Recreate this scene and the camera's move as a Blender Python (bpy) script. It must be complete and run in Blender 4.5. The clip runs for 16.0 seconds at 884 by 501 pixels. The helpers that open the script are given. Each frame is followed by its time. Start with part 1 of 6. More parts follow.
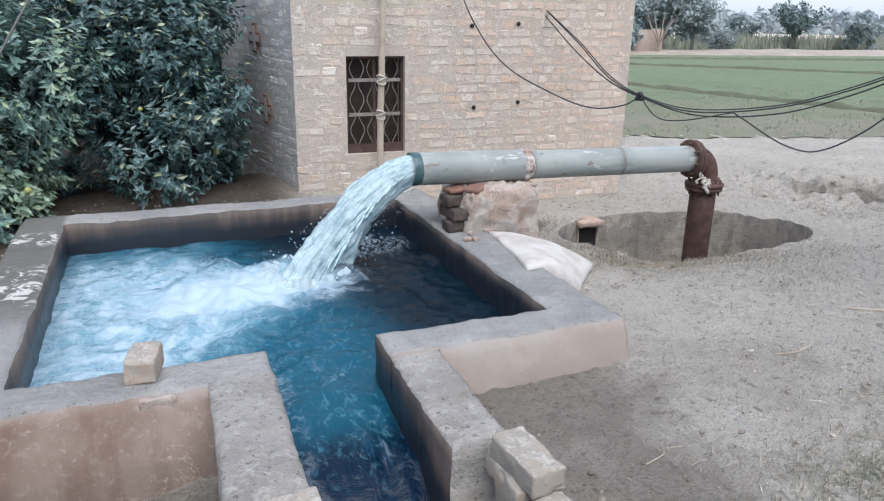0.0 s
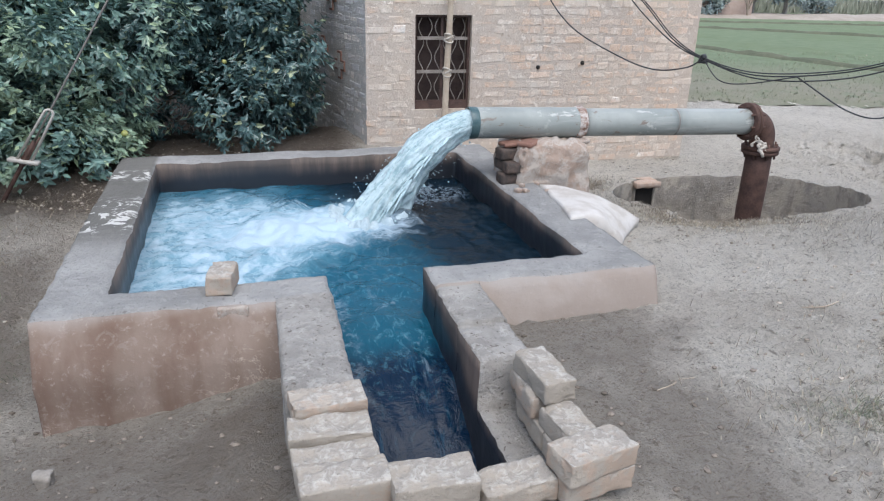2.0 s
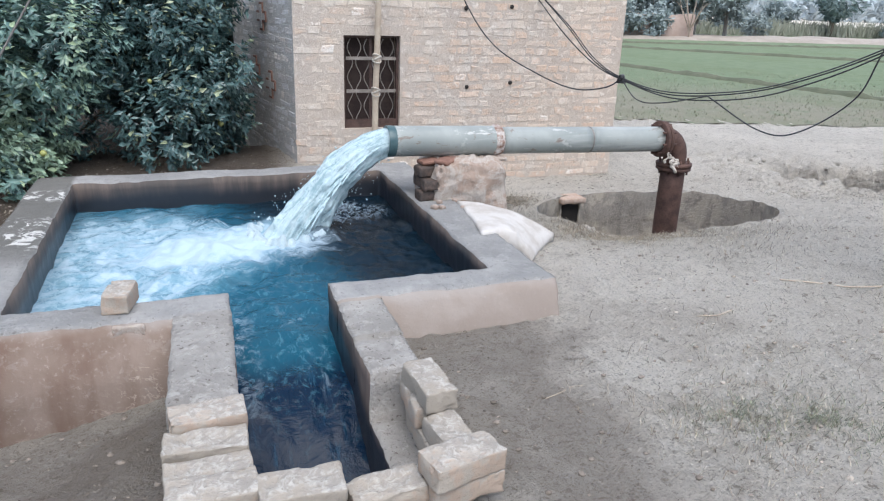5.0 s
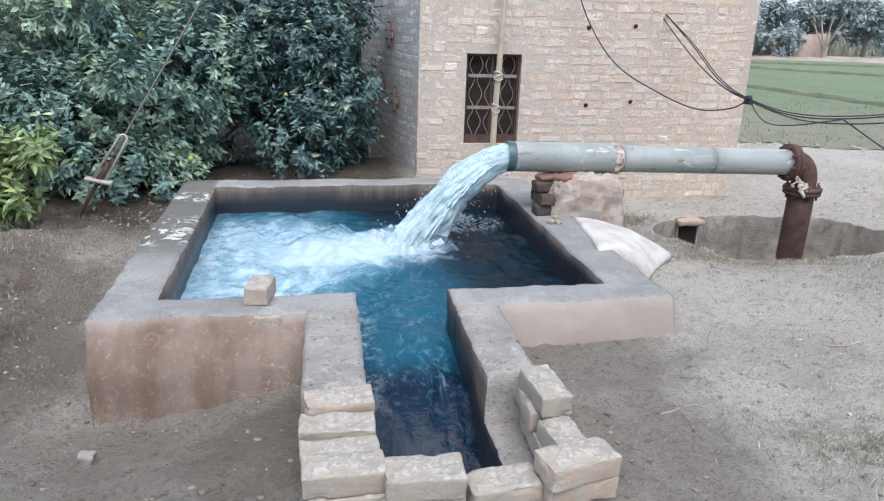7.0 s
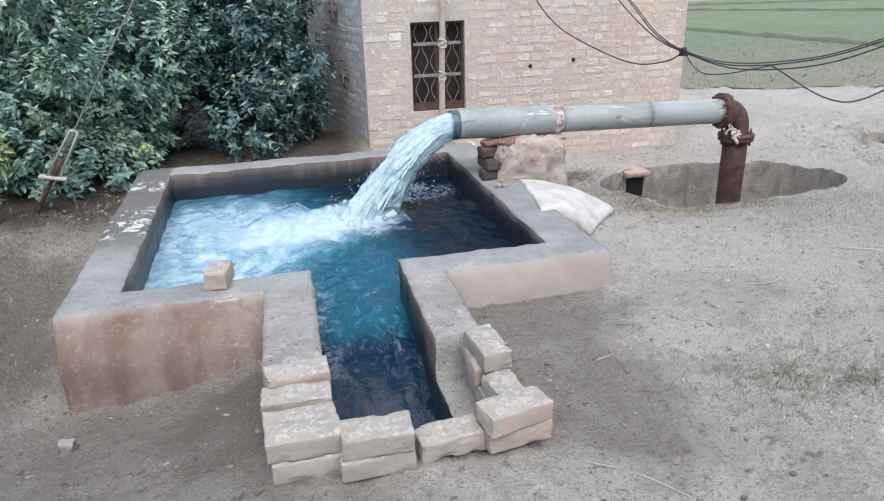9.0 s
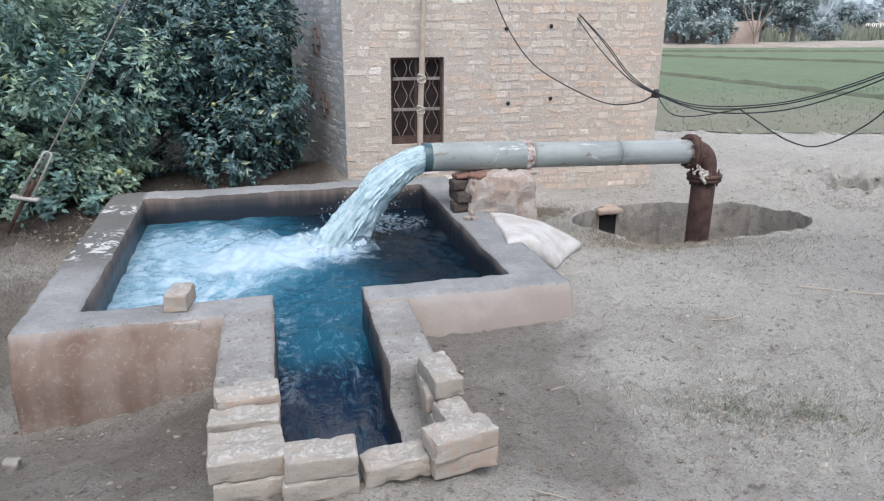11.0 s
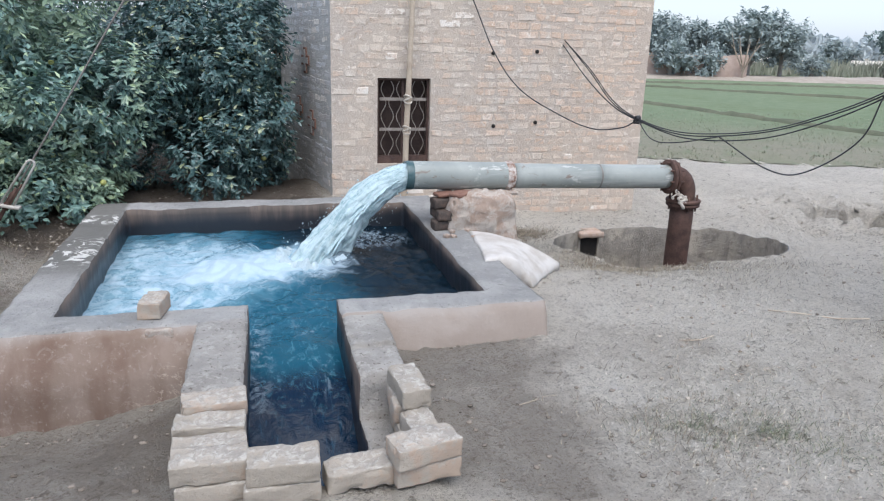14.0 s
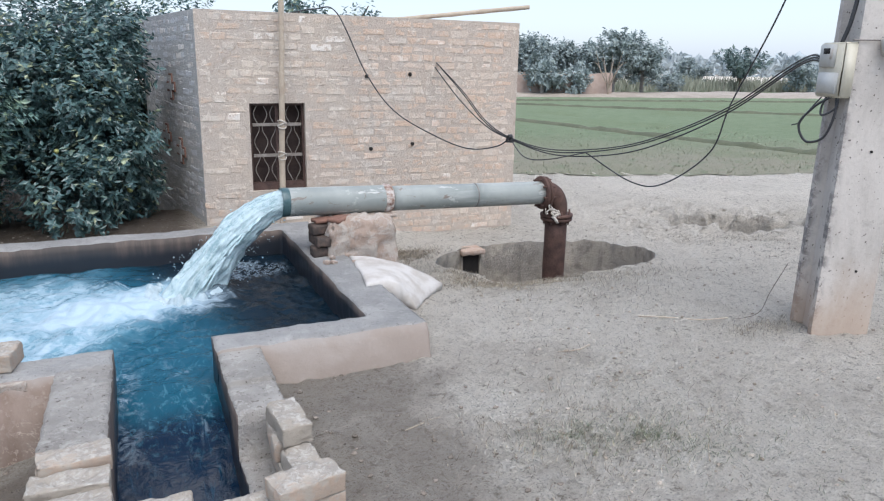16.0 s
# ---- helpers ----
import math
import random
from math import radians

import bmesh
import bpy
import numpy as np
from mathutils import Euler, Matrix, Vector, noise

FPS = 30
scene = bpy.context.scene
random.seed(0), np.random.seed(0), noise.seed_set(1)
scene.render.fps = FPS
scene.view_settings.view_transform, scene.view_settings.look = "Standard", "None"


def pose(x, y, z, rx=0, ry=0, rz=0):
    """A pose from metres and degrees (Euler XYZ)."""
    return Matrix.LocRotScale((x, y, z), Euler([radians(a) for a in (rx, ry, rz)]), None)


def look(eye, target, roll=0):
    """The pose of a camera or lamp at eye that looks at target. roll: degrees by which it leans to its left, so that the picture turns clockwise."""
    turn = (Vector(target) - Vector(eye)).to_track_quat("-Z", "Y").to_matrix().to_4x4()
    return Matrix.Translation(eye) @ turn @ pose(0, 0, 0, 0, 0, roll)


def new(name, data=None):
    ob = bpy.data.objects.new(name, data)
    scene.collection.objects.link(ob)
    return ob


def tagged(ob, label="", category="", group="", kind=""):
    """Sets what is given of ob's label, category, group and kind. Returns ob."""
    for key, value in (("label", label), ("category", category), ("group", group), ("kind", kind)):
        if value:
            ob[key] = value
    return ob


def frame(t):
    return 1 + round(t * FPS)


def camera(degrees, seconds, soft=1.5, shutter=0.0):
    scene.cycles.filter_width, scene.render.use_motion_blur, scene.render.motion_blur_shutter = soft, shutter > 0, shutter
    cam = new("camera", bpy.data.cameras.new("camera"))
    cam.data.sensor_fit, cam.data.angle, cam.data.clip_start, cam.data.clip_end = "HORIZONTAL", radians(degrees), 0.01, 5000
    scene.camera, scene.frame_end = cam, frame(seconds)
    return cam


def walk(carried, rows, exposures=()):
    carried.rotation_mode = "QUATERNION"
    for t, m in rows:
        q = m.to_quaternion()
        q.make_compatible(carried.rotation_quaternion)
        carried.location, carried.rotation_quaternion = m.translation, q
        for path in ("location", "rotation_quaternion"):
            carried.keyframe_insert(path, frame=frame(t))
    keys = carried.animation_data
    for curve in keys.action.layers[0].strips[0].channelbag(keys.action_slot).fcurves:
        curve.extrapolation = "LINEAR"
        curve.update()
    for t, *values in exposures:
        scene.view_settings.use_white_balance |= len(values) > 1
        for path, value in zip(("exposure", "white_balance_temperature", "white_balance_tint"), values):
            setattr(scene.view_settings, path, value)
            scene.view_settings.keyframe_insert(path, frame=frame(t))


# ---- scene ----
cam = camera(63.9, 16.0, soft=1.2)
PATH = [
    (0, (0.8, -2.289, 1.616), (1.516, -0.528, 0.994), 1.0),
    (0.5, (0.801, -2.426, 1.603), (1.47, -0.654, 0.96), 1.9),
    (1, (0.771, -2.502, 1.615), (1.413, -0.747, 0.904), 0.6),
    (1.5, (0.764, -2.543, 1.61), (1.329, -0.774, 0.866), 1.9),
    (2, (0.799, -2.613, 1.622), (1.319, -0.822, 0.9), 1.5),
    (2.5, (0.851, -2.675, 1.625), (1.344, -0.869, 0.922), 2.2),
    (3, (0.938, -2.722, 1.626), (1.444, -0.912, 0.94), 1.5),
    (3.5, (0.989, -2.752, 1.632), (1.575, -0.965, 0.951), 1.1),
    (3.7, (0.996, -2.761, 1.635), (1.587, -0.972, 0.963), 1.2),
    (5.8, (1.015, -2.738, 1.638), (1.67, -0.971, 0.969), 2.2),
    (6, (1.012, -2.749, 1.637), (1.613, -0.952, 0.996), 2.0),
    (6.5, (0.966, -2.783, 1.646), (1.455, -0.933, 1.064), 1.6),
    (7, (0.921, -2.839, 1.64), (1.275, -0.976, 1.006), 1.9),
    (7.5, (0.936, -2.917, 1.633), (1.33, -1.079, 0.949), 1.1),
    (8, (0.924, -2.967, 1.642), (1.348, -1.154, 0.912), 0.4),
    (8.5, (0.942, -2.992, 1.682), (1.303, -1.192, 0.888), -2.0),
    (9, (1.001, -3.024, 1.744), (1.425, -1.213, 1.009), -1.7),
    (9.5, (1.065, -3.069, 1.751), (1.506, -1.242, 1.066), -0.2),
    (10, (1.109, -3.1, 1.745), (1.557, -1.274, 1.065), 0.3),
    (10.2, (1.085, -3.08, 1.729), (1.554, -1.256, 1.055), 0.3),
    (12.3, (1.142, -3.162, 1.722), (1.597, -1.313, 1.113), 0.5),
    (12.5, (1.118, -3.171, 1.727), (1.532, -1.317, 1.101), 0.6),
    (13, (1.112, -3.166, 1.723), (1.484, -1.304, 1.093), 1.1),
    (13.5, (1.141, -3.155, 1.715), (1.548, -1.293, 1.107), 1.2),
    (14, (1.16, -3.156, 1.692), (1.662, -1.308, 1.116), 1.8),
    (14.5, (1.179, -3.155, 1.688), (1.789, -1.353, 1.073), 2.4),
    (15, (1.182, -3.152, 1.685), (1.797, -1.35, 1.075), 1.1),
    (15.5, (1.199, -3.156, 1.694), (1.887, -1.368, 1.121), 1.4),
    (16, (1.219, -3.154, 1.712), (2.018, -1.394, 1.197), 1.1),
]
walk(cam, [(t, look(eye, target, roll)) for t, eye, target, roll in PATH], exposures=[(0, 1.23), (1, 1.18), (3.5, 1.20), (6, 1.38), (8.5, 1.37), (9, 1.35), (9.5, 1.21), (10, 1.20), (12.5, 1.21), (14.5, 1.22), (16, 1.17)])

# ---------------------------------------------------------------- light
world = bpy.data.worlds.new("sky")
scene.world = world
world.use_nodes = True
wn, wl = world.node_tree.nodes, world.node_tree.links
sky = wn.new("ShaderNodeTexSky")
sky.sky_type = "NISHITA"
sky.sun_disc = False
sky.sun_elevation, sky.sun_rotation = radians(63), radians(182)
sky.air_density, sky.dust_density, sky.ozone_density = 1.0, 1.6, 1.0
haze = wn.new("ShaderNodeMix")
haze.data_type = "RGBA"
haze.inputs[0].default_value = 0.72
haze.inputs[7].default_value = (2.02, 2.36, 3.02, 1)
wl.new(sky.outputs[0], haze.inputs[6])
wl.new(haze.outputs[2], wn["Background"].inputs[0])
wn["Background"].inputs[1].default_value = 0.152
sun_data = bpy.data.lights.new("sun", "SUN")
sun_data.energy, sun_data.angle, sun_data.color = 1.4, radians(60), (1.0, 0.965, 0.925)
sun = new("sun", sun_data)
SUN_AZ, SUN_EL = radians(182), radians(63)
sun.matrix_world = look((0, 0, 0), (-math.sin(SUN_AZ) * math.cos(SUN_EL), -math.cos(SUN_AZ) * math.cos(SUN_EL), -math.sin(SUN_EL)))


# ---------------------------------------------------------------- helpers
def smooth(a, b, v):
    t = max(0.0, min(1.0, (v - a) / (b - a)))
    return t * t * (3 - 2 * t)


def nz(x, y, z=0.0, s=1.0):
    return noise.noise(Vector((x * s, y * s, z * s)))


def finish(name, bm, mats, flat=False):
    me = bpy.data.meshes.new(name)
    bm.normal_update()
    bm.to_mesh(me)
    bm.free()
    for m in mats if isinstance(mats, (list, tuple)) else [mats]:
        me.materials.append(m)
    if not flat:
        for p in me.polygons:
            p.use_smooth = True
    return new(name, me)


def part(name, bm, material, parent, label="", flat=False):
    ob = finish(name, bm, material, flat)
    ob.parent = parent
    if label:
        ob["label"] = label
    return ob


def thing(name, label, category, at=(0, 0, 0), group="", kind=""):
    ob = new(name)
    ob.empty_display_size = 0.1
    ob.location = at
    return tagged(ob, label, category, group, kind)


def pydata(name, verts, faces, material, smoothed=False):
    me = bpy.data.meshes.new(name)
    me.from_pydata(verts, [], faces)
    me.materials.append(material)
    if smoothed:
        for p in me.polygons:
            p.use_smooth = True
    return new(name, me)


def box(bm, x0, x1, y0, y1, z0, z1, m=None):
    vs = [bm.verts.new(p) for p in ((x0, y0, z0), (x1, y0, z0), (x1, y1, z0), (x0, y1, z0), (x0, y0, z1), (x1, y0, z1), (x1, y1, z1), (x0, y1, z1))]
    if m:
        for v in vs:
            v.co = m @ v.co
    fs = [bm.faces.new([vs[i] for i in q]) for q in ((3, 2, 1, 0), (4, 5, 6, 7), (0, 1, 5, 4), (1, 2, 6, 5), (2, 3, 7, 6), (3, 0, 4, 7))]
    return vs, fs


def rough_block(size, bevel, cuts, amp, seed, freq=9.0, frog=False):
    """A worn block of that size, its base at z = 0."""
    bm = bmesh.new()
    a, b, c = size[0] / 2, size[1] / 2, size[2]
    box(bm, -a, a, -b, b, 0, c)
    bmesh.ops.bevel(bm, geom=bm.edges[:], offset=bevel, segments=2, affect="EDGES", profile=0.6)
    for _ in range(cuts):
        longest = [e for e in bm.edges if e.calc_length() > 0.014]
        bmesh.ops.subdivide_edges(bm, edges=longest, cuts=1, use_grid_fill=True)
    bmesh.ops.triangulate(bm, faces=[f for f in bm.faces if len(f.verts) > 4])
    bm.normal_update()
    for v in bm.verts:
        p = v.co + Vector((seed * 3.1, seed * 1.7, seed))
        d = noise.noise(p * freq) * amp + noise.noise(p * freq * 5) * amp * 0.35
        edge = min(a - abs(v.co.x), b - abs(v.co.y))
        # corners and arrises knocked off here and there
        near = sum(1 for k in (a - abs(v.co.x), b - abs(v.co.y), min(v.co.z, c - v.co.z)) if k < 0.016)
        if near > 1:
            d -= max(0, noise.noise(p * 19) - 0.12) * amp * 3.0
        if v.co.z > c - 0.004 and edge > 0.004:
            d += (0.35 if noise.noise(p * 21) > 0.02 else -0.15) * amp
        if frog and v.co.z > c - 0.002:
            d -= 0.011 * smooth(1.15, 0.75, (v.co.x / (a * 0.62)) ** 2 + (v.co.y / (b * 0.50)) ** 2)
        v.co += v.normal * d
    return bm


def tube(bm, pts, radius, sides=8, caps=True, wobble=0.0):
    """A tube along pts; radius may be a number or one per point."""
    pts = [Vector(p) for p in pts]
    rings = []
    up = None
    for i, p in enumerate(pts):
        d = (pts[min(i + 1, len(pts) - 1)] - pts[max(i - 1, 0)]).normalized()
        if up is None:
            up = d.orthogonal().normalized()
        up = (up - d * up.dot(d)).normalized()
        side = d.cross(up)
        r = radius[i] if isinstance(radius, (list, tuple)) else radius
        ring = []
        for k in range(sides):
            a = 2 * math.pi * k / sides
            rr = r * (1 + (wobble * noise.noise(p * 8 + Vector((k, 0, 0))) if wobble else 0))
            ring.append(bm.verts.new(p + (up * math.cos(a) + side * math.sin(a)) * rr))
        rings.append(ring)
    for r0, r1 in zip(rings, rings[1:]):
        for k in range(sides):
            bm.faces.new((r0[k], r0[(k + 1) % sides], r1[(k + 1) % sides], r1[k]))
    if caps:
        bm.faces.new(rings[0][::-1])
        bm.faces.new(rings[-1])
    return rings


def sag(a, b, drop, n=24):
    a, b = Vector(a), Vector(b)
    return [a.lerp(b, i / n) - Vector((0, 0, drop * 4 * (i / n) * (1 - i / n))) for i in range(n + 1)]


def spline(points, n=10):
    """Smooth points through the given ones."""
    p = [Vector(q) for q in points]
    p = [2 * p[0] - p[1]] + p + [2 * p[-1] - p[-2]]
    out = []
    for i in range(1, len(p) - 2):
        for k in range(n):
            t = k / n
            out.append(0.5 * ((2 * p[i]) + (p[i + 1] - p[i - 1]) * t + (2 * p[i - 1] - 5 * p[i] + 4 * p[i + 1] - p[i + 2]) * t * t + (3 * p[i] - p[i - 1] - 3 * p[i + 1] + p[i + 2]) * t ** 3))
    return out + [p[-2]]


# ---------------------------------------------------------------- materials
class Nodes:
    """Short hand for a node material."""

    def __init__(self, name):
        self.mat = bpy.data.materials.new(name)
        self.mat.use_nodes = True
        self.t = self.mat.node_tree
        self.bsdf = self.t.nodes["Principled BSDF"]
        self.co = self.t.nodes.new("ShaderNodeTexCoord").outputs["Object"]

    def link(self, a, b):
        self.t.links.new(a, b)

    def world(self):
        self.co = self.t.nodes.new("ShaderNodeNewGeometry").outputs["Position"]
        return self

    def noise(self, scale, detail=4, rough=0.6, distort=0.0, co=None):
        n = self.t.nodes.new("ShaderNodeTexNoise")
        n.inputs["Scale"].default_value, n.inputs["Detail"].default_value = scale, detail
        n.inputs["Roughness"].default_value, n.inputs["Distortion"].default_value = rough, distort
        self.link(co or self.co, n.inputs["Vector"])
        return n.outputs["Fac"]

    def ramp(self, fac, lo, hi, a=0.0, b=1.0):
        n = self.t.nodes.new("ShaderNodeMapRange")
        n.interpolation_type = "SMOOTHSTEP"
        for key, v in (("From Min", lo), ("From Max", hi), ("To Min", a), ("To Max", b)):
            n.inputs[key].default_value = v
        self.link(fac, n.inputs["Value"])
        return n.outputs["Result"]

    def math(self, op, a, b=0.0):
        n = self.t.nodes.new("ShaderNodeMath")
        n.operation = op
        for i, v in enumerate((a, b)):
            if isinstance(v, (int, float)):
                n.inputs[i].default_value = v
            else:
                self.link(v, n.inputs[i])
        return n.outputs[0]

    def mix(self, fac, a, b, mode="MIX"):
        n = self.t.nodes.new("ShaderNodeMix")
        n.data_type, n.blend_type = "RGBA", mode
        for key, v in (("Factor", fac), (6, a), (7, b)):
            i = n.inputs[0] if key == "Factor" else n.inputs[key]
            if isinstance(v, (int, float)):
                i.default_value = v
            elif isinstance(v, tuple):
                i.default_value = (*v, 1)
            else:
                self.link(v, i)
        return n.outputs[2]

    def axis(self, k):
        n = self.t.nodes.new("ShaderNodeSeparateXYZ")
        self.link(self.co, n.inputs[0])
        return n.outputs[k]

    def stretch(self, x, y, z):
        n = self.t.nodes.new("ShaderNodeMapping")
        n.inputs["Scale"].default_value = (x, y, z)
        self.link(self.co, n.inputs["Vector"])
        return n.outputs[0]

    def random(self):
        return self.t.nodes.new("ShaderNodeObjectInfo").outputs["Random"]

    def island(self):
        return self.t.nodes.new("ShaderNodeNewGeometry").outputs["Random Per Island"]

    def out(self, colour, rough=0.9, bump=None, strength=0.3, distance=0.01, metal=0.0, spec=None):
        if isinstance(colour, tuple):
            self.bsdf.inputs["Base Color"].default_value = (*colour, 1)
        else:
            self.link(colour, self.bsdf.inputs["Base Color"])
        if isinstance(rough, (int, float)):
            self.bsdf.inputs["Roughness"].default_value = rough
        else:
            self.link(rough, self.bsdf.inputs["Roughness"])
        if isinstance(metal, (int, float)):
            self.bsdf.inputs["Metallic"].default_value = metal
        else:
            self.link(metal, self.bsdf.inputs["Metallic"])
        if spec is not None:
            self.bsdf.inputs["Specular IOR Level"].default_value = spec
        if bump is not None:
            b = self.t.nodes.new("ShaderNodeBump")
            b.inputs["Strength"].default_value, b.inputs["Distance"].default_value = strength, distance
            self.link(bump, b.inputs["Height"])
            self.link(b.outputs[0], self.bsdf.inputs["Normal"])
        return self.mat


def plain(name, a, b, scale, rough=0.85, bump=0.3, distance=0.004, metal=0.0, fine=6.0, spec=None, wld=False):
    """Two tones mixed by coarse and fine noise, with relief."""
    n = Nodes(name)
    if wld:
        n.world()
    coarse, grain = n.noise(scale, 3), n.noise(scale * fine, 5, 0.7)
    f = n.ramp(n.math("ADD", n.math("MULTIPLY", coarse, 0.6), n.math("MULTIPLY", grain, 0.4)), 0.36, 0.64)
    return n.out(n.mix(f, a, b), rough, grain, bump, distance, metal, spec)


def earth_material():
    n = Nodes("dry_earth").world()
    y0 = n.axis(1)
    big, mid, fine = n.noise(0.55, 4, 0.6, 0.4), n.noise(4.0, 7, 0.75), n.noise(38.0, 6, 0.8)
    c = n.mix(n.ramp(big, 0.35, 0.65), (0.715, 0.665, 0.585), (0.815, 0.758, 0.672))
    c = n.mix(n.ramp(mid, 0.50, 0.64, 0, 0.34), c, (0.48, 0.425, 0.36))
    c = n.mix(n.ramp(fine, 0.52, 0.64, 0, 0.5), c, (0.70, 0.65, 0.58))
    litter = n.noise(13.0, 8, 0.82)
    c = n.mix(n.ramp(litter, 0.55, 0.62, 0, 0.50), c, (0.34, 0.30, 0.25))
    # pale ridges and dark dips: relief shading painted into the earth colour
    relief_noise = n.noise(7.5, 7, 0.78, 0.7)
    c = n.mix(n.ramp(relief_noise, 0.44, 0.37, 0, 0.6), c, (0.84, 0.79, 0.72))
    c = n.mix(n.ramp(relief_noise, 0.58, 0.66, 0, 0.42), c, (0.36, 0.315, 0.265))
    crumb = n.noise(44.0, 6, 0.75, 0.3)
    c = n.mix(n.math("MULTIPLY", n.ramp(crumb, 0.56, 0.63, 0, 0.60), n.ramp(n.noise(1.3, 3), 0.42, 0.60)), c, (0.22, 0.185, 0.145))
    c = n.mix(n.ramp(crumb, 0.46, 0.38, 0, 0.7), c, (0.86, 0.81, 0.74))
    grit = n.noise(90.0, 3, 0.7)
    c = n.mix(n.ramp(grit, 0.55, 0.63, 0, 0.6), c, (0.29, 0.255, 0.21))
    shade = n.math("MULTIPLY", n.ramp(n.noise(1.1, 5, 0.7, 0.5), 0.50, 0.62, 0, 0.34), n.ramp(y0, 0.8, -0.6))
    c = n.mix(shade, c, (0.38, 0.325, 0.27))
    # dark strokes painted for small relief that diffuse light leaves flat
    strokes = n.math("MULTIPLY", n.ramp(n.noise(17.0, 6, 0.72, 0.3), 0.575, 0.635), n.ramp(n.noise(0.9, 4, 0.6), 0.40, 0.56, 0.2, 0.8))
    c = n.mix(strokes, c, (0.27, 0.235, 0.19))
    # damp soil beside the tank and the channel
    x, y = n.axis(0), n.axis(1)
    def spot(cx, cy, rx, ry):
        dx = n.math("DIVIDE", n.math("SUBTRACT", x, cx), rx)
        dy = n.math("DIVIDE", n.math("SUBTRACT", y, cy), ry)
        d = n.math("SQRT", n.math("ADD", n.math("MULTIPLY", dx, dx), n.math("MULTIPLY", dy, dy)))
        d = n.math("ADD", d, n.math("MULTIPLY", n.math("SUBTRACT", n.noise(4.0, 6, 0.75), 0.5), 1.5))
        return n.ramp(d, 0.55, 1.15, 1.0, 0.0)
    wet = n.math("MULTIPLY", n.math("MAXIMUM", spot(2.05, -0.28, 0.56, 0.36), spot(0.25, -0.75, 1.25, 1.0)), 0.80)
    wet = n.math("MAXIMUM", wet, n.math("MULTIPLY", spot(2.05, -0.90, 0.40, 0.55), 0.7))
    # darker soil on the left bank
    wet = n.math("MAXIMUM", wet, spot(-0.65, 0.60, 0.75, 1.15))
    wet = n.math("MAXIMUM", wet, spot(0.72, -0.62, 0.36, 0.70))
    # not damp: pale upper bank painted darker for the trees' gloom
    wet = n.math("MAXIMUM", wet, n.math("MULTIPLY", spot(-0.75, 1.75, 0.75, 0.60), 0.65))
    # damp soil and painted shade in the hollow; dark soil behind the support
    dug = n.math("MAXIMUM", spot(7.65, 2.95, 0.75, 0.62), spot(3.35, 2.66, 0.36, 0.22))
    c = n.mix(n.math("MULTIPLY", dug, 0.7), c, (0.20, 0.175, 0.15))
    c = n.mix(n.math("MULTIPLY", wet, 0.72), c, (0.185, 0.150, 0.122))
    rust = n.math("MULTIPLY", spot(-1.0, 0.55, 0.62, 0.85), n.ramp(n.noise(5.0, 5, 0.7), 0.42, 0.58))
    c = n.mix(n.math("MULTIPLY", rust, 0.75), c, (0.150, 0.085, 0.062))
    # dark leaf litter under the orchard, the trees' shade painted in with it
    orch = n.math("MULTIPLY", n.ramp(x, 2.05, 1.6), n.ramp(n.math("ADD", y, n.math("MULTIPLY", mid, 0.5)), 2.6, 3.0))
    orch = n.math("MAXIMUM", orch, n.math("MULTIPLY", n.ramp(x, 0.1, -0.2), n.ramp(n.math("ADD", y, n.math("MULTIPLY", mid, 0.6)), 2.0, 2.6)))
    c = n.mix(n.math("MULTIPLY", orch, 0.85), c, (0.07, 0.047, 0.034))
    h = n.math("SUBTRACT", n.math("ADD", n.math("MULTIPLY", mid, 0.8), n.math("MULTIPLY", fine, 0.6)), n.math("MULTIPLY", relief_noise, 0.9))
    h = n.math("ADD", h, n.math("ADD", n.math("MULTIPLY", litter, 0.8), n.math("ADD", n.math("MULTIPLY", crumb, 0.5), n.math("MULTIPLY", grit, 0.2))))
    return n.out(c, 0.95, h, 1.0, 0.075, spec=0.15)


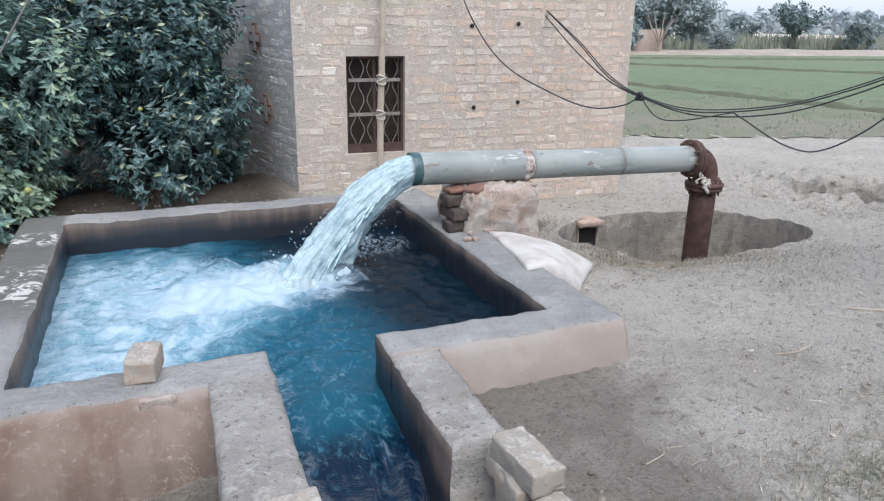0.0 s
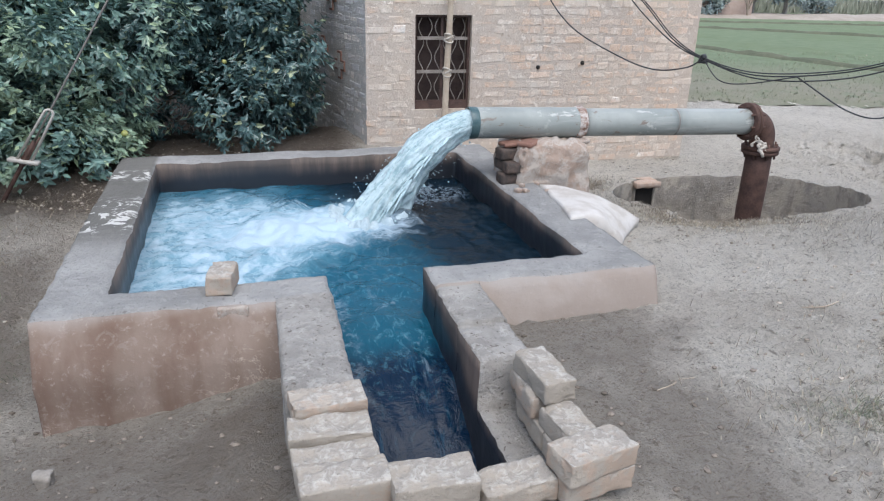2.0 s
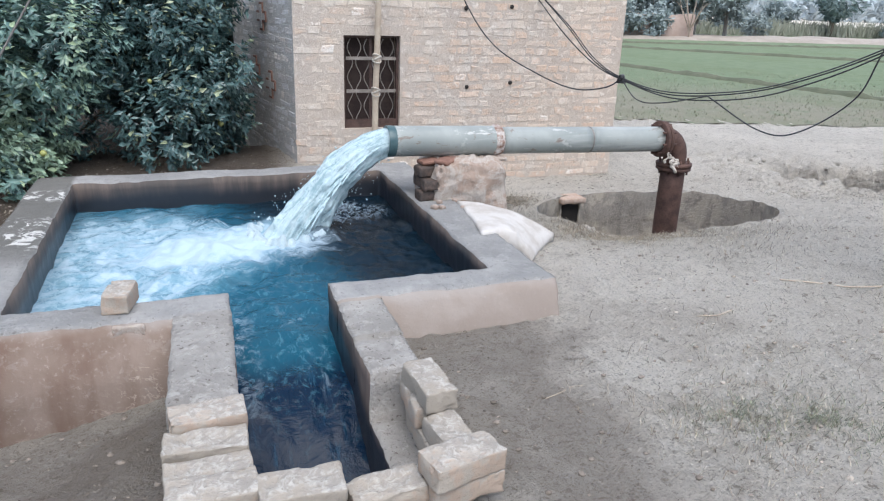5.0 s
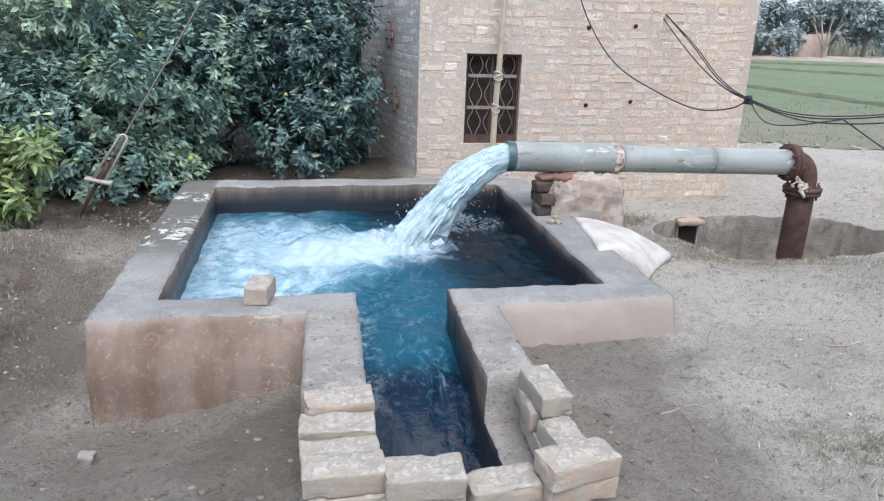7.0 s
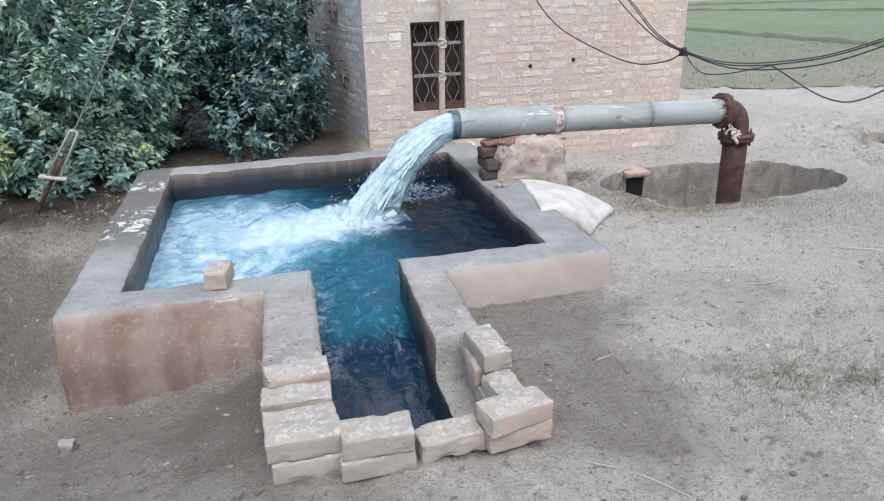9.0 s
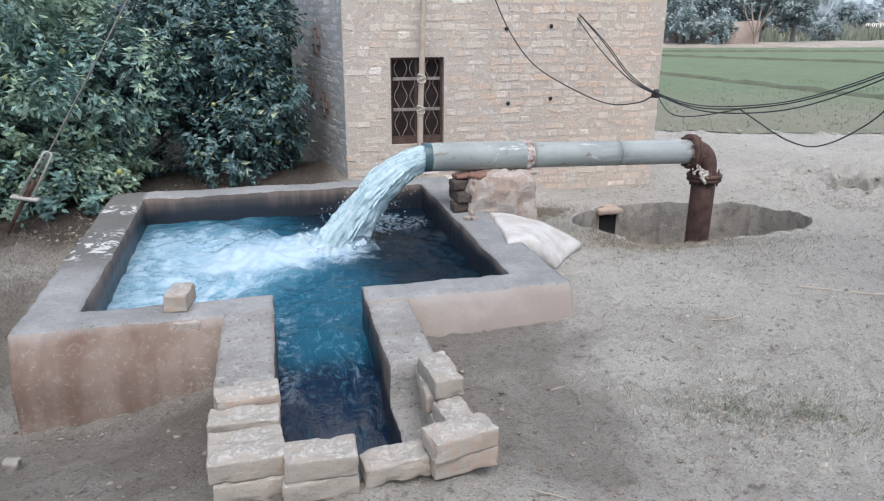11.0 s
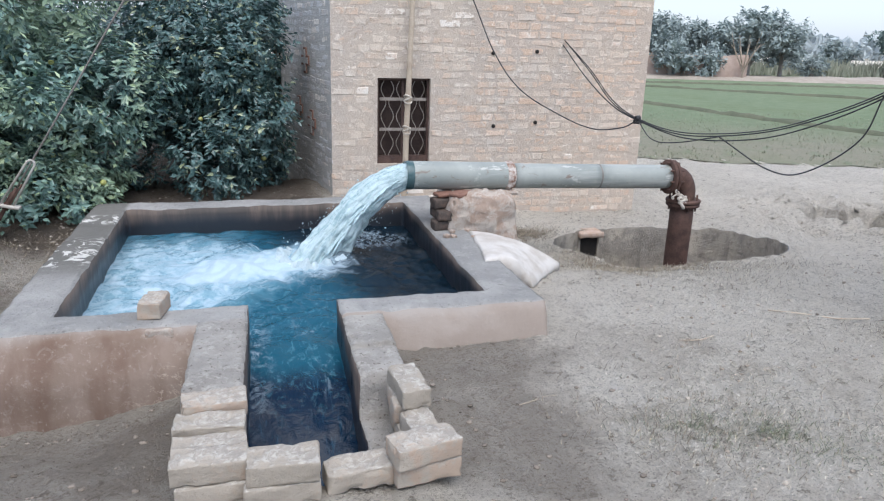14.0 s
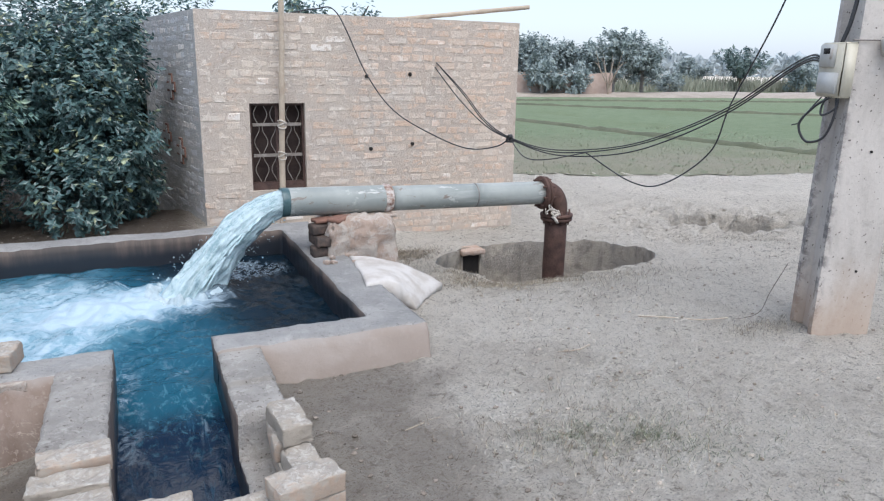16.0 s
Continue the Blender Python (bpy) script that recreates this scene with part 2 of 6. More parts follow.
def cement_material(name, a, b, streak, blotch=0.0, lump=1.0):
    n = Nodes(name).world()
    big, fine = n.noise(2.2, 4, 0.6, 0.3), n.noise(45.0, 5, 0.7)
    run = n.noise(6.0, 4, 0.6, 0.0, n.stretch(1.0, 1.0, 0.12))
    c = n.mix(n.ramp(big, 0.38, 0.64), a, b)
    c = n.mix(n.ramp(run, 0.45, 0.7, 0, 0.6), c, streak)
    c = n.mix(n.ramp(fine, 0.56, 0.74, 0, 0.35), c, (0.55, 0.50, 0.45))
    patch = n.noise(9.0, 5, 0.75, 0.4)
    c = n.mix(n.ramp(patch, 0.54, 0.66, 0, 0.32 * lump), c, tuple(min(0.6, v * 1.35) for v in b))
    c = n.mix(n.ramp(patch, 0.44, 0.34, 0, 0.32 * lump), c, tuple(v * 0.62 for v in a))
    pits = n.noise(52.0, 3, 0.6)
    c = n.mix(n.ramp(pits, 0.61, 0.67, 0, max(0.0, lump - 0.25)), c, (0.13, 0.11, 0.095))
    crust = n.noise(17.0, 6, 0.75, 0.8)
    c = n.mix(n.ramp(crust, 0.55, 0.62, 0, 0.55 * lump), c, (0.50, 0.48, 0.45))
    if not blotch:
        c = n.mix(n.ramp(n.axis(0), 1.4, 1.9, 0.0, 0.75), c, n.mix(n.ramp(big, 0.38, 0.64), (0.300, 0.258, 0.228), (0.345, 0.305, 0.275)))
        vein = n.math("ABSOLUTE", n.math("SUBTRACT", n.noise(5.5, 5, 0.7, 1.0), 0.5))
        c = n.mix(n.math("MULTIPLY", n.ramp(vein, 0.012, 0.004), n.ramp(n.noise(2.1, 2), 0.57, 0.68, 0, 0.6)), c, (0.55, 0.47, 0.40))
        grey = n.ramp(n.math("ADD", n.axis(2), n.math("MULTIPLY", n.math("SUBTRACT", big, 0.5), 0.25)), 0.36, 0.43, 0, 0.7)
        c = n.mix(grey, c, (0.31, 0.285, 0.265))
    if blotch:
        # blue-grey cement on the tank itself, a wet olive stain and white spots on one rim
        c = n.mix(n.ramp(n.axis(1), -0.03, 0.03, 0.0, 0.5), c, n.mix(n.ramp(big, 0.38, 0.64), (0.265, 0.275, 0.285), (0.345, 0.352, 0.358)))
        rim = n.ramp(n.axis(0), 0.26, 0.22)
        here = n.math("MAXIMUM", n.math("MULTIPLY", n.ramp(n.axis(1), 0.85, 1.05), n.ramp(n.axis(1), 1.60, 1.40)), n.math("MULTIPLY", n.ramp(n.axis(1), 1.86, 1.96), n.ramp(n.axis(1), 2.16, 2.06)))
        m = n.math("MULTIPLY", n.ramp(n.noise(11.0, 5, 0.65, 1.0), 0.53, 0.57), n.math("MULTIPLY", rim, here))
        c = n.mix(n.math("MULTIPLY", rim, n.math("MULTIPLY", n.ramp(n.axis(1), 0.5, 1.1), 0.65)), c, (0.095, 0.09, 0.075))
        c = n.mix(n.math("MULTIPLY", m, blotch), c, (0.66, 0.65, 0.62))
    return n.out(c, 0.92, n.math("ADD", n.math("ADD", fine, n.math("MULTIPLY", crust, 1.2 * lump)), n.math("MULTIPLY", patch, 1.6)), 0.9 if lump == 1 else 0.45, 0.020 if lump == 1 else 0.006, spec=0.2)


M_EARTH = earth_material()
M_TOP = cement_material("grey_cement", (0.315, 0.30, 0.28), (0.415, 0.395, 0.37), (0.255, 0.238, 0.218), 1.0)
M_FACE = cement_material("pink_plaster", (0.205, 0.152, 0.122), (0.270, 0.212, 0.178), (0.140, 0.085, 0.062), 0.0, 0.22)


def wet_wall_material():
    n = Nodes("wet_stained_cement").world()
    run = n.noise(5.0, 5, 0.65, 0.2, n.stretch(1.0, 1.0, 0.1))
    c = n.mix(n.ramp(run, 0.38, 0.66), (0.078, 0.066, 0.060), (0.175, 0.132, 0.110))
    c = n.mix(n.ramp(n.noise(9.0, 4, 0.7), 0.5, 0.8, 0, 0.6), c, (0.060, 0.055, 0.055))
    line = n.math("ADD", n.axis(2), n.math("MULTIPLY", n.math("SUBTRACT", run, 0.5), 0.12))
    line = n.math("SUBTRACT", line, n.ramp(n.axis(0), 1.9, 2.3, 0.0, 0.045))
    line = n.math("ADD", line, n.ramp(n.axis(1), 0.1, -0.8, 0.0, 0.14))
    soaked = n.ramp(line, 0.39, 0.27)
    c = n.mix(soaked, c, (0.020, 0.024, 0.032))
    return n.out(c, n.ramp(soaked, 0.0, 1.0, 0.8, 0.35), n.noise(40, 4), 0.3, 0.004)


M_WET = wet_wall_material()


def house_material(name, wash, wash2, clay, amount, brick):
    """Mud-washed brickwork: the same wash over bricks and joints, worn through in places."""
    n = Nodes(name).world()
    big, mid, fine = n.noise(0.9, 4, 0.6, 0.3), n.noise(7.0, 5, 0.7, 0.2), n.noise(55.0, 4, 0.75)
    c = n.mix(n.ramp(big, 0.38, 0.62), wash, wash2)
    # clay tone grows stronger towards the right end of the front
    east = n.ramp(n.axis(0), 3.3, 5.0, 0.0, 0.10)
    worn = n.ramp(n.math("ADD", east, n.math("ADD", n.math("MULTIPLY", big, 0.5), n.math("MULTIPLY", mid, 0.6))), 0.52, 0.68, 0.0, amount)
    if brick:
        r = n.random()
        c = n.mix(n.ramp(r, 0.35, 1.0, 0.0, 0.38), c, (0.40, 0.31, 0.25))
        c = n.mix(n.math("MULTIPLY", n.ramp(r, 0.88, 0.91, 0.0, 0.9), n.ramp(n.noise(14.0, 4, 0.7), 0.40, 0.47)), c, (0.80, 0.755, 0.70))
        c = n.mix(n.math("MULTIPLY", worn, n.ramp(r, 0.15, 0.85, 0.35, 1.0)), c, clay)
        c = n.mix(n.ramp(mid, 0.60, 0.70, 0, 0.5), c, (0.58, 0.53, 0.46))
    else:
        c = n.mix(n.math("MULTIPLY", worn, 0.35), c, clay)
    flake = n.noise(19.0, 5, 0.72, 0.5)
    c = n.mix(n.ramp(flake, 0.57, 0.63, 0, 0.6), c, (0.74, 0.68, 0.61))
    c = n.mix(n.ramp(flake, 0.42, 0.35, 0, 0.55), c, (0.36, 0.295, 0.24))
    c = n.mix(n.ramp(fine, 0.56, 0.72, 0, 0.35), c, (0.30, 0.25, 0.205))
    mid = n.math("ADD", mid, n.math("MULTIPLY", flake, 0.8))
    return n.out(c, 0.95, n.math("ADD", mid, n.math("MULTIPLY", fine, 0.6)), 0.9, 0.014, spec=0.15)


M_BRICK = house_material("washed_brick", (0.645, 0.56, 0.475), (0.57, 0.52, 0.465), (0.62, 0.455, 0.345), 0.8, True)
# side wall copy, with the blue-grey of skylight mixed into its colours
M_BRICK_SIDE = house_material("skylit_side_brick", (0.60, 0.605, 0.615), (0.55, 0.555, 0.57), (0.53, 0.47, 0.42), 0.5, True)
def crusted_brick():
    """Old brick with lime mortar stuck on its bed face."""
    n = Nodes("dusty_brick")
    r = n.random()
    wob, fine, lump = n.noise(14.0, 5, 0.7), n.noise(85.0, 5, 0.75), n.noise(32.0, 4, 0.7, 0.6)
    base = n.mix(r, (0.335, 0.298, 0.252), (0.39, 0.345, 0.295))
    c = n.mix(n.ramp(n.math("ADD", wob, n.math("MULTIPLY", n.math("SUBTRACT", r, 0.5), 0.3)), 0.52, 0.68, 0, 0.55), base, (0.42, 0.30, 0.225))
    up = n.t.nodes.new("ShaderNodeSeparateXYZ")
    n.link(n.t.nodes.new("ShaderNodeNewGeometry").outputs["Normal"], up.inputs[0])
    crust = n.math("MULTIPLY", n.ramp(up.outputs[2], 0.35, 0.8), n.ramp(n.noise(10.0, 4, 0.6), 0.36, 0.52))
    c = n.mix(n.math("MULTIPLY", crust, 0.9), c, n.mix(n.ramp(lump, 0.4, 0.65), (0.315, 0.29, 0.26), (0.50, 0.475, 0.435)))
    c = n.mix(n.ramp(fine, 0.57, 0.70, 0, 0.6), c, (0.20, 0.17, 0.14))
    h = n.math("ADD", n.math("MULTIPLY", fine, 0.5), n.math("ADD", wob, n.math("MULTIPLY", lump, n.math("ADD", crust, 0.4))))
    return n.out(c, 0.95, h, 0.8, 0.012, spec=0.15)


M_BRICK_LOOSE = crusted_brick()
M_BRICK_RED = plain("red_brick_edge", (0.17, 0.085, 0.062), (0.25, 0.14, 0.105), 14)
M_MORTAR = house_material("mud_mortar", (0.53, 0.455, 0.385), (0.485, 0.43, 0.38), (0.505, 0.39, 0.31), 0.9, False)
# mortar to match the side wall, skylight tint in its colour
M_MORTAR_SIDE = house_material("skylit_side_mortar", (0.46, 0.455, 0.445), (0.43, 0.425, 0.415), (0.43, 0.38, 0.34), 0.5, False)
M_RUST = plain("rust", (0.060, 0.034, 0.028), (0.125, 0.070, 0.055), 12, 0.75, 0.5, 0.003, 0.3)
M_DARK = plain("near_black", (0.012, 0.010, 0.009), (0.022, 0.018, 0.015), 20)
M_CABLE = plain("black_cable", (0.020, 0.021, 0.024), (0.042, 0.044, 0.048), 30, 0.5)
M_WIRE = plain("steel_wire", (0.16, 0.15, 0.14), (0.24, 0.22, 0.20), 40, 0.6, metal=0.4)
M_CLAMP = plain("galvanised_iron", (0.36, 0.34, 0.31), (0.46, 0.44, 0.41), 25, 0.6)
M_BAMBOO = plain("weathered_bamboo", (0.38, 0.31, 0.24), (0.47, 0.40, 0.32), 10)
M_RAG = plain("dirty_rag", (0.42, 0.38, 0.33), (0.55, 0.51, 0.46), 30)
M_FRAME = plain("maroon_paint", (0.05, 0.028, 0.025), (0.10, 0.06, 0.048), 15, 0.6)
M_BAR = plain("old_iron_bar", (0.19, 0.165, 0.145), (0.29, 0.26, 0.235), 20, 0.7)
def pole_material():
    n = Nodes("pole_concrete").world()
    big, fine = n.noise(3.2, 5, 0.65, 0.4, n.stretch(1.0, 1.0, 0.45)), n.noise(38.0, 5, 0.7)
    c = n.mix(n.ramp(big, 0.36, 0.64), (0.42, 0.39, 0.36), (0.53, 0.495, 0.46))
    c = n.mix(n.ramp(fine, 0.5, 0.7, 0, 0.3), c, (0.32, 0.29, 0.265))
    c = n.mix(n.ramp(n.noise(48.0, 2, 0.4), 0.68, 0.73, 0, 0.85), c, (0.07, 0.06, 0.055))
    c = n.mix(n.ramp(n.noise(6.0, 5, 0.7), 0.60, 0.70, 0, 0.45), c, (0.24, 0.22, 0.205))
    # soot-black algae on the damp edge, rusty mud splashed on the foot
    u = n.math("SUBTRACT", n.math("MULTIPLY", n.math("SUBTRACT", n.axis(0), 4.74), 0.92), n.math("MULTIPLY", n.math("ADD", n.axis(1), 0.55), 0.39))
    algae = n.math("MULTIPLY", n.ramp(u, 0.05, 0.0), n.ramp(n.noise(13.0, 6, 0.75, 0.4), 0.40, 0.60))
    c = n.mix(n.math("MULTIPLY", algae, n.ramp(n.axis(2), 2.2, 0.6, 0.25, 0.8)), c, (0.085, 0.082, 0.085))
    mud = n.math("ADD", n.axis(2), n.math("MULTIPLY", n.math("SUBTRACT", big, 0.5), 0.9))
    c = n.mix(n.ramp(mud, 0.75, 0.25, 0, 0.65), c, (0.43, 0.315, 0.235))
    return n.out(c, 0.92, n.math("ADD", big, fine), 0.4, 0.006, spec=0.2)


M_POLE = pole_material()
M_BOX = plain("cream_plastic", (0.50, 0.47, 0.38), (0.57, 0.54, 0.45), 5, 0.45, 0.1)
M_GREYBOX = plain("grey_plastic", (0.45, 0.45, 0.43), (0.52, 0.52, 0.50), 6, 0.5, 0.1)
M_BARK = plain("bark", (0.10, 0.075, 0.055), (0.17, 0.135, 0.10), 18, 0.95, 0.8, 0.01)
# trunk colour paled to carry the haze of distance
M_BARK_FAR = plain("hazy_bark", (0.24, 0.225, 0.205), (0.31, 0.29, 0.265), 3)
def pit_material():
    n = Nodes("pit_plaster").world()
    big, mid, fine = n.noise(2.4, 5, 0.7, 0.6), n.noise(9.0, 6, 0.75), n.noise(50.0, 4, 0.7)
    run = n.noise(7.0, 4, 0.6, 0.2, n.stretch(1.0, 1.0, 0.2))
    c = n.mix(n.ramp(big, 0.38, 0.62), (0.46, 0.41, 0.345), (0.29, 0.265, 0.235))
    c = n.mix(n.ramp(mid, 0.50, 0.62, 0, 0.6), c, (0.20, 0.18, 0.16))
    c = n.mix(n.ramp(run, 0.52, 0.68, 0, 0.6), c, (0.155, 0.145, 0.135))
    c = n.mix(n.ramp(fine, 0.56, 0.68, 0, 0.4), c, (0.52, 0.47, 0.40))
    return n.out(c, 0.95, n.math("ADD", mid, n.math("MULTIPLY", fine, 0.5)), 0.9, 0.03, spec=0.15)


M_PITWALL = pit_material()
def block_material():
    n = Nodes("crumbled_masonry")
    mid, fine, chip = n.noise(8.0, 6, 0.75, 0.5), n.noise(60.0, 5, 0.75), n.noise(22.0, 6, 0.75, 0.8)
    c = n.mix(n.ramp(mid, 0.40, 0.60), (0.36, 0.275, 0.225), (0.46, 0.41, 0.365))
    c = n.mix(n.ramp(chip, 0.57, 0.64, 0, 0.6), c, (0.53, 0.49, 0.445))
    c = n.mix(n.ramp(chip, 0.42, 0.34, 0, 0.5), c, (0.30, 0.215, 0.165))
    c = n.mix(n.ramp(fine, 0.57, 0.68, 0, 0.5), c, (0.25, 0.20, 0.165))
    h = n.math("ADD", n.math("MULTIPLY", fine, 0.4), n.math("ADD", mid, chip))
    return n.out(c, 0.95, h, 0.8, 0.018, spec=0.15)


M_BLOCK = block_material()


def pipe_material():
    n = Nodes("faded_pipe_paint").world()
    a, b = n.noise(3.0, 4, 0.6), n.noise(30, 5, 0.7)
    streaks = n.noise(4.0, 4, 0.6, 0.0, n.stretch(0.35, 3.0, 3.0))
    c = n.mix(n.ramp(a, 0.35, 0.65), (0.225, 0.25, 0.24), (0.30, 0.322, 0.308))
    c = n.mix(n.ramp(streaks, 0.5, 0.7, 0, 0.5), c, (0.46, 0.47, 0.455))
    long = n.noise(5.0, 6, 0.75, 0.5, n.stretch(0.6, 1.6, 1.6))
    c = n.mix(n.ramp(long, 0.58, 0.64, 0, 0.75), c, (0.50, 0.505, 0.49))
    c = n.mix(n.ramp(n.noise(9.0, 6, 0.75, 0.6, n.stretch(0.7, 1.3, 1.3)), 0.60, 0.65, 0, 0.8), c, (0.17, 0.125, 0.10))
    c = n.mix(n.ramp(n.noise(7.0, 5, 0.7), 0.62, 0.72, 0, 0.5), c, (0.55, 0.55, 0.53))
    c = n.mix(n.ramp(b, 0.64, 0.72, 0, 0.6), c, (0.20, 0.13, 0.09))
    return n.out(c, 0.5, b, 0.12, 0.002)


M_PIPE = pipe_material()


def leaf_material(name, dark, light, tip, rough=0.33, spec=0.6, growth=None):
    n = Nodes(name)
    r = n.island()
    c = n.mix(r, dark, light)
    if growth:
        c = n.mix(n.ramp(n.math("ADD", n.noise(1.5, 3, 0.6), n.math("MULTIPLY", n.axis(2), 0.06)), 0.54, 0.68, 0, 0.8), c, n.mix(r, tuple(v * 0.6 for v in growth), growth))
    c = n.mix(n.ramp(r, 0.90, 0.97), c, tip)
    m = n.out(c, rough, None, spec=spec)
    n.bsdf.inputs["Transmission Weight"].default_value = 0.0
    return m


M_LEAF = leaf_material("citrus_leaf", (0.038, 0.084, 0.084), (0.100, 0.176, 0.170), (0.29, 0.335, 0.21))
M_LEAF_LIGHT = leaf_material("light_citrus_leaf", (0.076, 0.148, 0.140), (0.185, 0.300, 0.250), (0.36, 0.46, 0.28), growth=(0.28, 0.385, 0.25))
M_LEAF_YOUNG = leaf_material("young_leaf", (0.110, 0.175, 0.070), (0.235, 0.315, 0.125), (0.38, 0.42, 0.18))
# air haze is mixed into this blue-grey leaf colour
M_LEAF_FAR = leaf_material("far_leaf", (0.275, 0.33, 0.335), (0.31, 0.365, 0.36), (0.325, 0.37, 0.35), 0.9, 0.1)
M_LEAF_DRY = leaf_material("dry_grass", (0.19, 0.165, 0.12), (0.36, 0.315, 0.24), (0.46, 0.41, 0.32))
M_GRASS = leaf_material("weed", (0.15, 0.165, 0.105), (0.25, 0.255, 0.17), (0.36, 0.33, 0.24))
M_FRUIT = plain("citrus_peel", (0.32, 0.35, 0.10), (0.46, 0.45, 0.18), 30, 0.45)


def water_material():
    """Deep teal water that breaks into foam round the falling jet."""
    n = Nodes("pumped_water").world()
    x, y = n.axis(0), n.axis(1)
    dx = n.math("DIVIDE", n.math("SUBTRACT", x, 0.68), 0.90)
    dy = n.math("DIVIDE", n.math("SUBTRACT", y, 1.12), 0.95)
    d = n.math("SQRT", n.math("ADD", n.math("MULTIPLY", dx, dx), n.math("MULTIPLY", dy, dy)))
    swirl = n.noise(1.7, 4, 0.55, 1.6)
    lace = n.noise(5.5, 6, 0.68, 1.4)

    def oval(cx, cy, rx, ry):
        u = n.math("DIVIDE", n.math("SUBTRACT", x, cx), rx)
        v = n.math("DIVIDE", n.math("SUBTRACT", y, cy), ry)
        return n.math("SQRT", n.math("ADD", n.math("MULTIPLY", u, u), n.math("MULTIPLY", v, v)))

    def wobbled(f, by, amount):
        return n.math("ADD", f, n.math("MULTIPLY", n.math("SUBTRACT", by, 0.5), amount))

    front = n.math("ADD", n.math("SUBTRACT", y, n.math("SUBTRACT", n.math("MULTIPLY", x, 1.15), 0.30)), n.math("MULTIPLY", n.math("SUBTRACT", lace, 0.5), 0.7))
    clear = n.ramp(wobbled(oval(1.48, 1.98, 0.58, 0.34), swirl, 0.8), 0.70, 1.15)
    soft = n.math("MULTIPLY", n.ramp(wobbled(d, swirl, 1.1), 0.65, 1.35, 1.0, 0.0), n.math("MULTIPLY", n.ramp(front, -0.22, 0.15), clear))
    roll = n.noise(2.6, 5, 0.62, 2.6)
    grain = n.noise(16.0, 5, 0.72, 0.8)
    billow = n.math("MULTIPLY", n.ramp(roll, 0.38, 0.62, 0.34, 0.92), n.ramp(grain, 0.36, 0.60, 0.45, 1.0))
    soft = n.math("MULTIPLY", soft, billow)
    core = n.ramp(wobbled(oval(1.12, 1.30, 0.56, 0.30), lace, 1.7), 0.45, 1.35, 0.95, 0.0)
    ridge = n.math("ABSOLUTE", n.math("SUBTRACT", n.noise(3.4, 6, 0.66, 1.8), 0.5))
    thread = n.math("MULTIPLY", n.ramp(ridge, 0.030, 0.004), n.math("MULTIPLY", n.ramp(d, 1.25, 0.8, 0.0, 0.5), n.ramp(front, -0.30, 0.0, 0.12, 1.0)))
    chan_lace = n.noise(6.0, 7, 0.75, 0.9, n.stretch(1.9, 0.75, 1.0))
    chan = n.math("MULTIPLY", n.ramp(chan_lace, 0.55, 0.74), n.math("MULTIPLY", n.ramp(y, 0.75, 0.1, 0.0, 0.42), n.ramp(y, -0.45, -0.12, 0.06, 1.0)))
    left = n.math("MULTIPLY", n.ramp(n.math("ADD", x, n.math("MULTIPLY", n.math("SUBTRACT", lace, 0.5), 0.18)), 1.24, 1.13), n.math("MULTIPLY", n.ramp(y, -0.55, -0.1), n.ramp(y, 0.7, 0.3, 0.0, 0.5)))
    chan = n.math("MAXIMUM", chan, n.math("MULTIPLY", left, n.math("MULTIPLY", n.ramp(grain, 0.46, 0.62), n.ramp(lace, 0.36, 0.58))))
    eddy = n.math("MULTIPLY", n.ramp(wobbled(oval(1.98, 1.92, 0.30, 0.26), lace, 0.8), 1.15, 0.75), n.ramp(n.math("ABSOLUTE", n.math("SUBTRACT", n.noise(5.0, 6, 0.7, 2.2), 0.5)), 0.05, 0.008, 0.0, 0.45))
    foam = n.math("MAXIMUM", n.math("MAXIMUM", n.math("MAXIMUM", soft, eddy), core), n.math("MAXIMUM", thread, chan))
    # teal base, near-black towards the right side and the channel end
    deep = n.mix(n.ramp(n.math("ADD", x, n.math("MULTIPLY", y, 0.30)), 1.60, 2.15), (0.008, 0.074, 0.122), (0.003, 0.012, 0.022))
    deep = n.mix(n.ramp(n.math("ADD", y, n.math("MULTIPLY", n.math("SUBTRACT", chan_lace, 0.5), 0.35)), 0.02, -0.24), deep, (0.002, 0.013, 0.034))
    rush = n.noise(9.0, 5, 0.65, 0.2, n.stretch(3.4, 0.35, 1.0))
    deep = n.mix(n.math("MULTIPLY", n.ramp(rush, 0.55, 0.70, 0, 0.20), n.ramp(y, 0.1, -0.3)), deep, (0.030, 0.150, 0.270))
    aer = n.math("MULTIPLY", n.ramp(wobbled(d, swirl, 0.7), 1.4, 0.7), n.math("MULTIPLY", n.ramp(front, -0.45, 0.05), clear))
    deep = n.mix(n.math("MULTIPLY", aer, 0.85), deep, (0.105, 0.255, 0.335))
    # ripple sparkle painted as lighter flecks on the channel water
    fleck = n.noise(26.0, 5, 0.7, 0.8, n.stretch(1.0, 0.6, 1.0))
    deep = n.mix(n.math("MULTIPLY", n.ramp(fleck, 0.53, 0.66, 0, 0.40), n.math("MULTIPLY", n.math("MULTIPLY", n.ramp(y, 1.2, 0.6), n.ramp(y, -0.45, -0.1, 0.15, 1.0)), n.ramp(x, 1.75, 1.5))), deep, (0.085, 0.25, 0.33))
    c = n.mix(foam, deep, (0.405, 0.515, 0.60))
    h = n.math("ADD", n.noise(9.0, 5, 0.6, 1.2), n.math("MULTIPLY", lace, 0.6))
    n.out(c, n.ramp(foam, 0.1, 0.8, 0.10, 0.65), h, 0.45, 0.03, spec=0.16)
    return n.mat


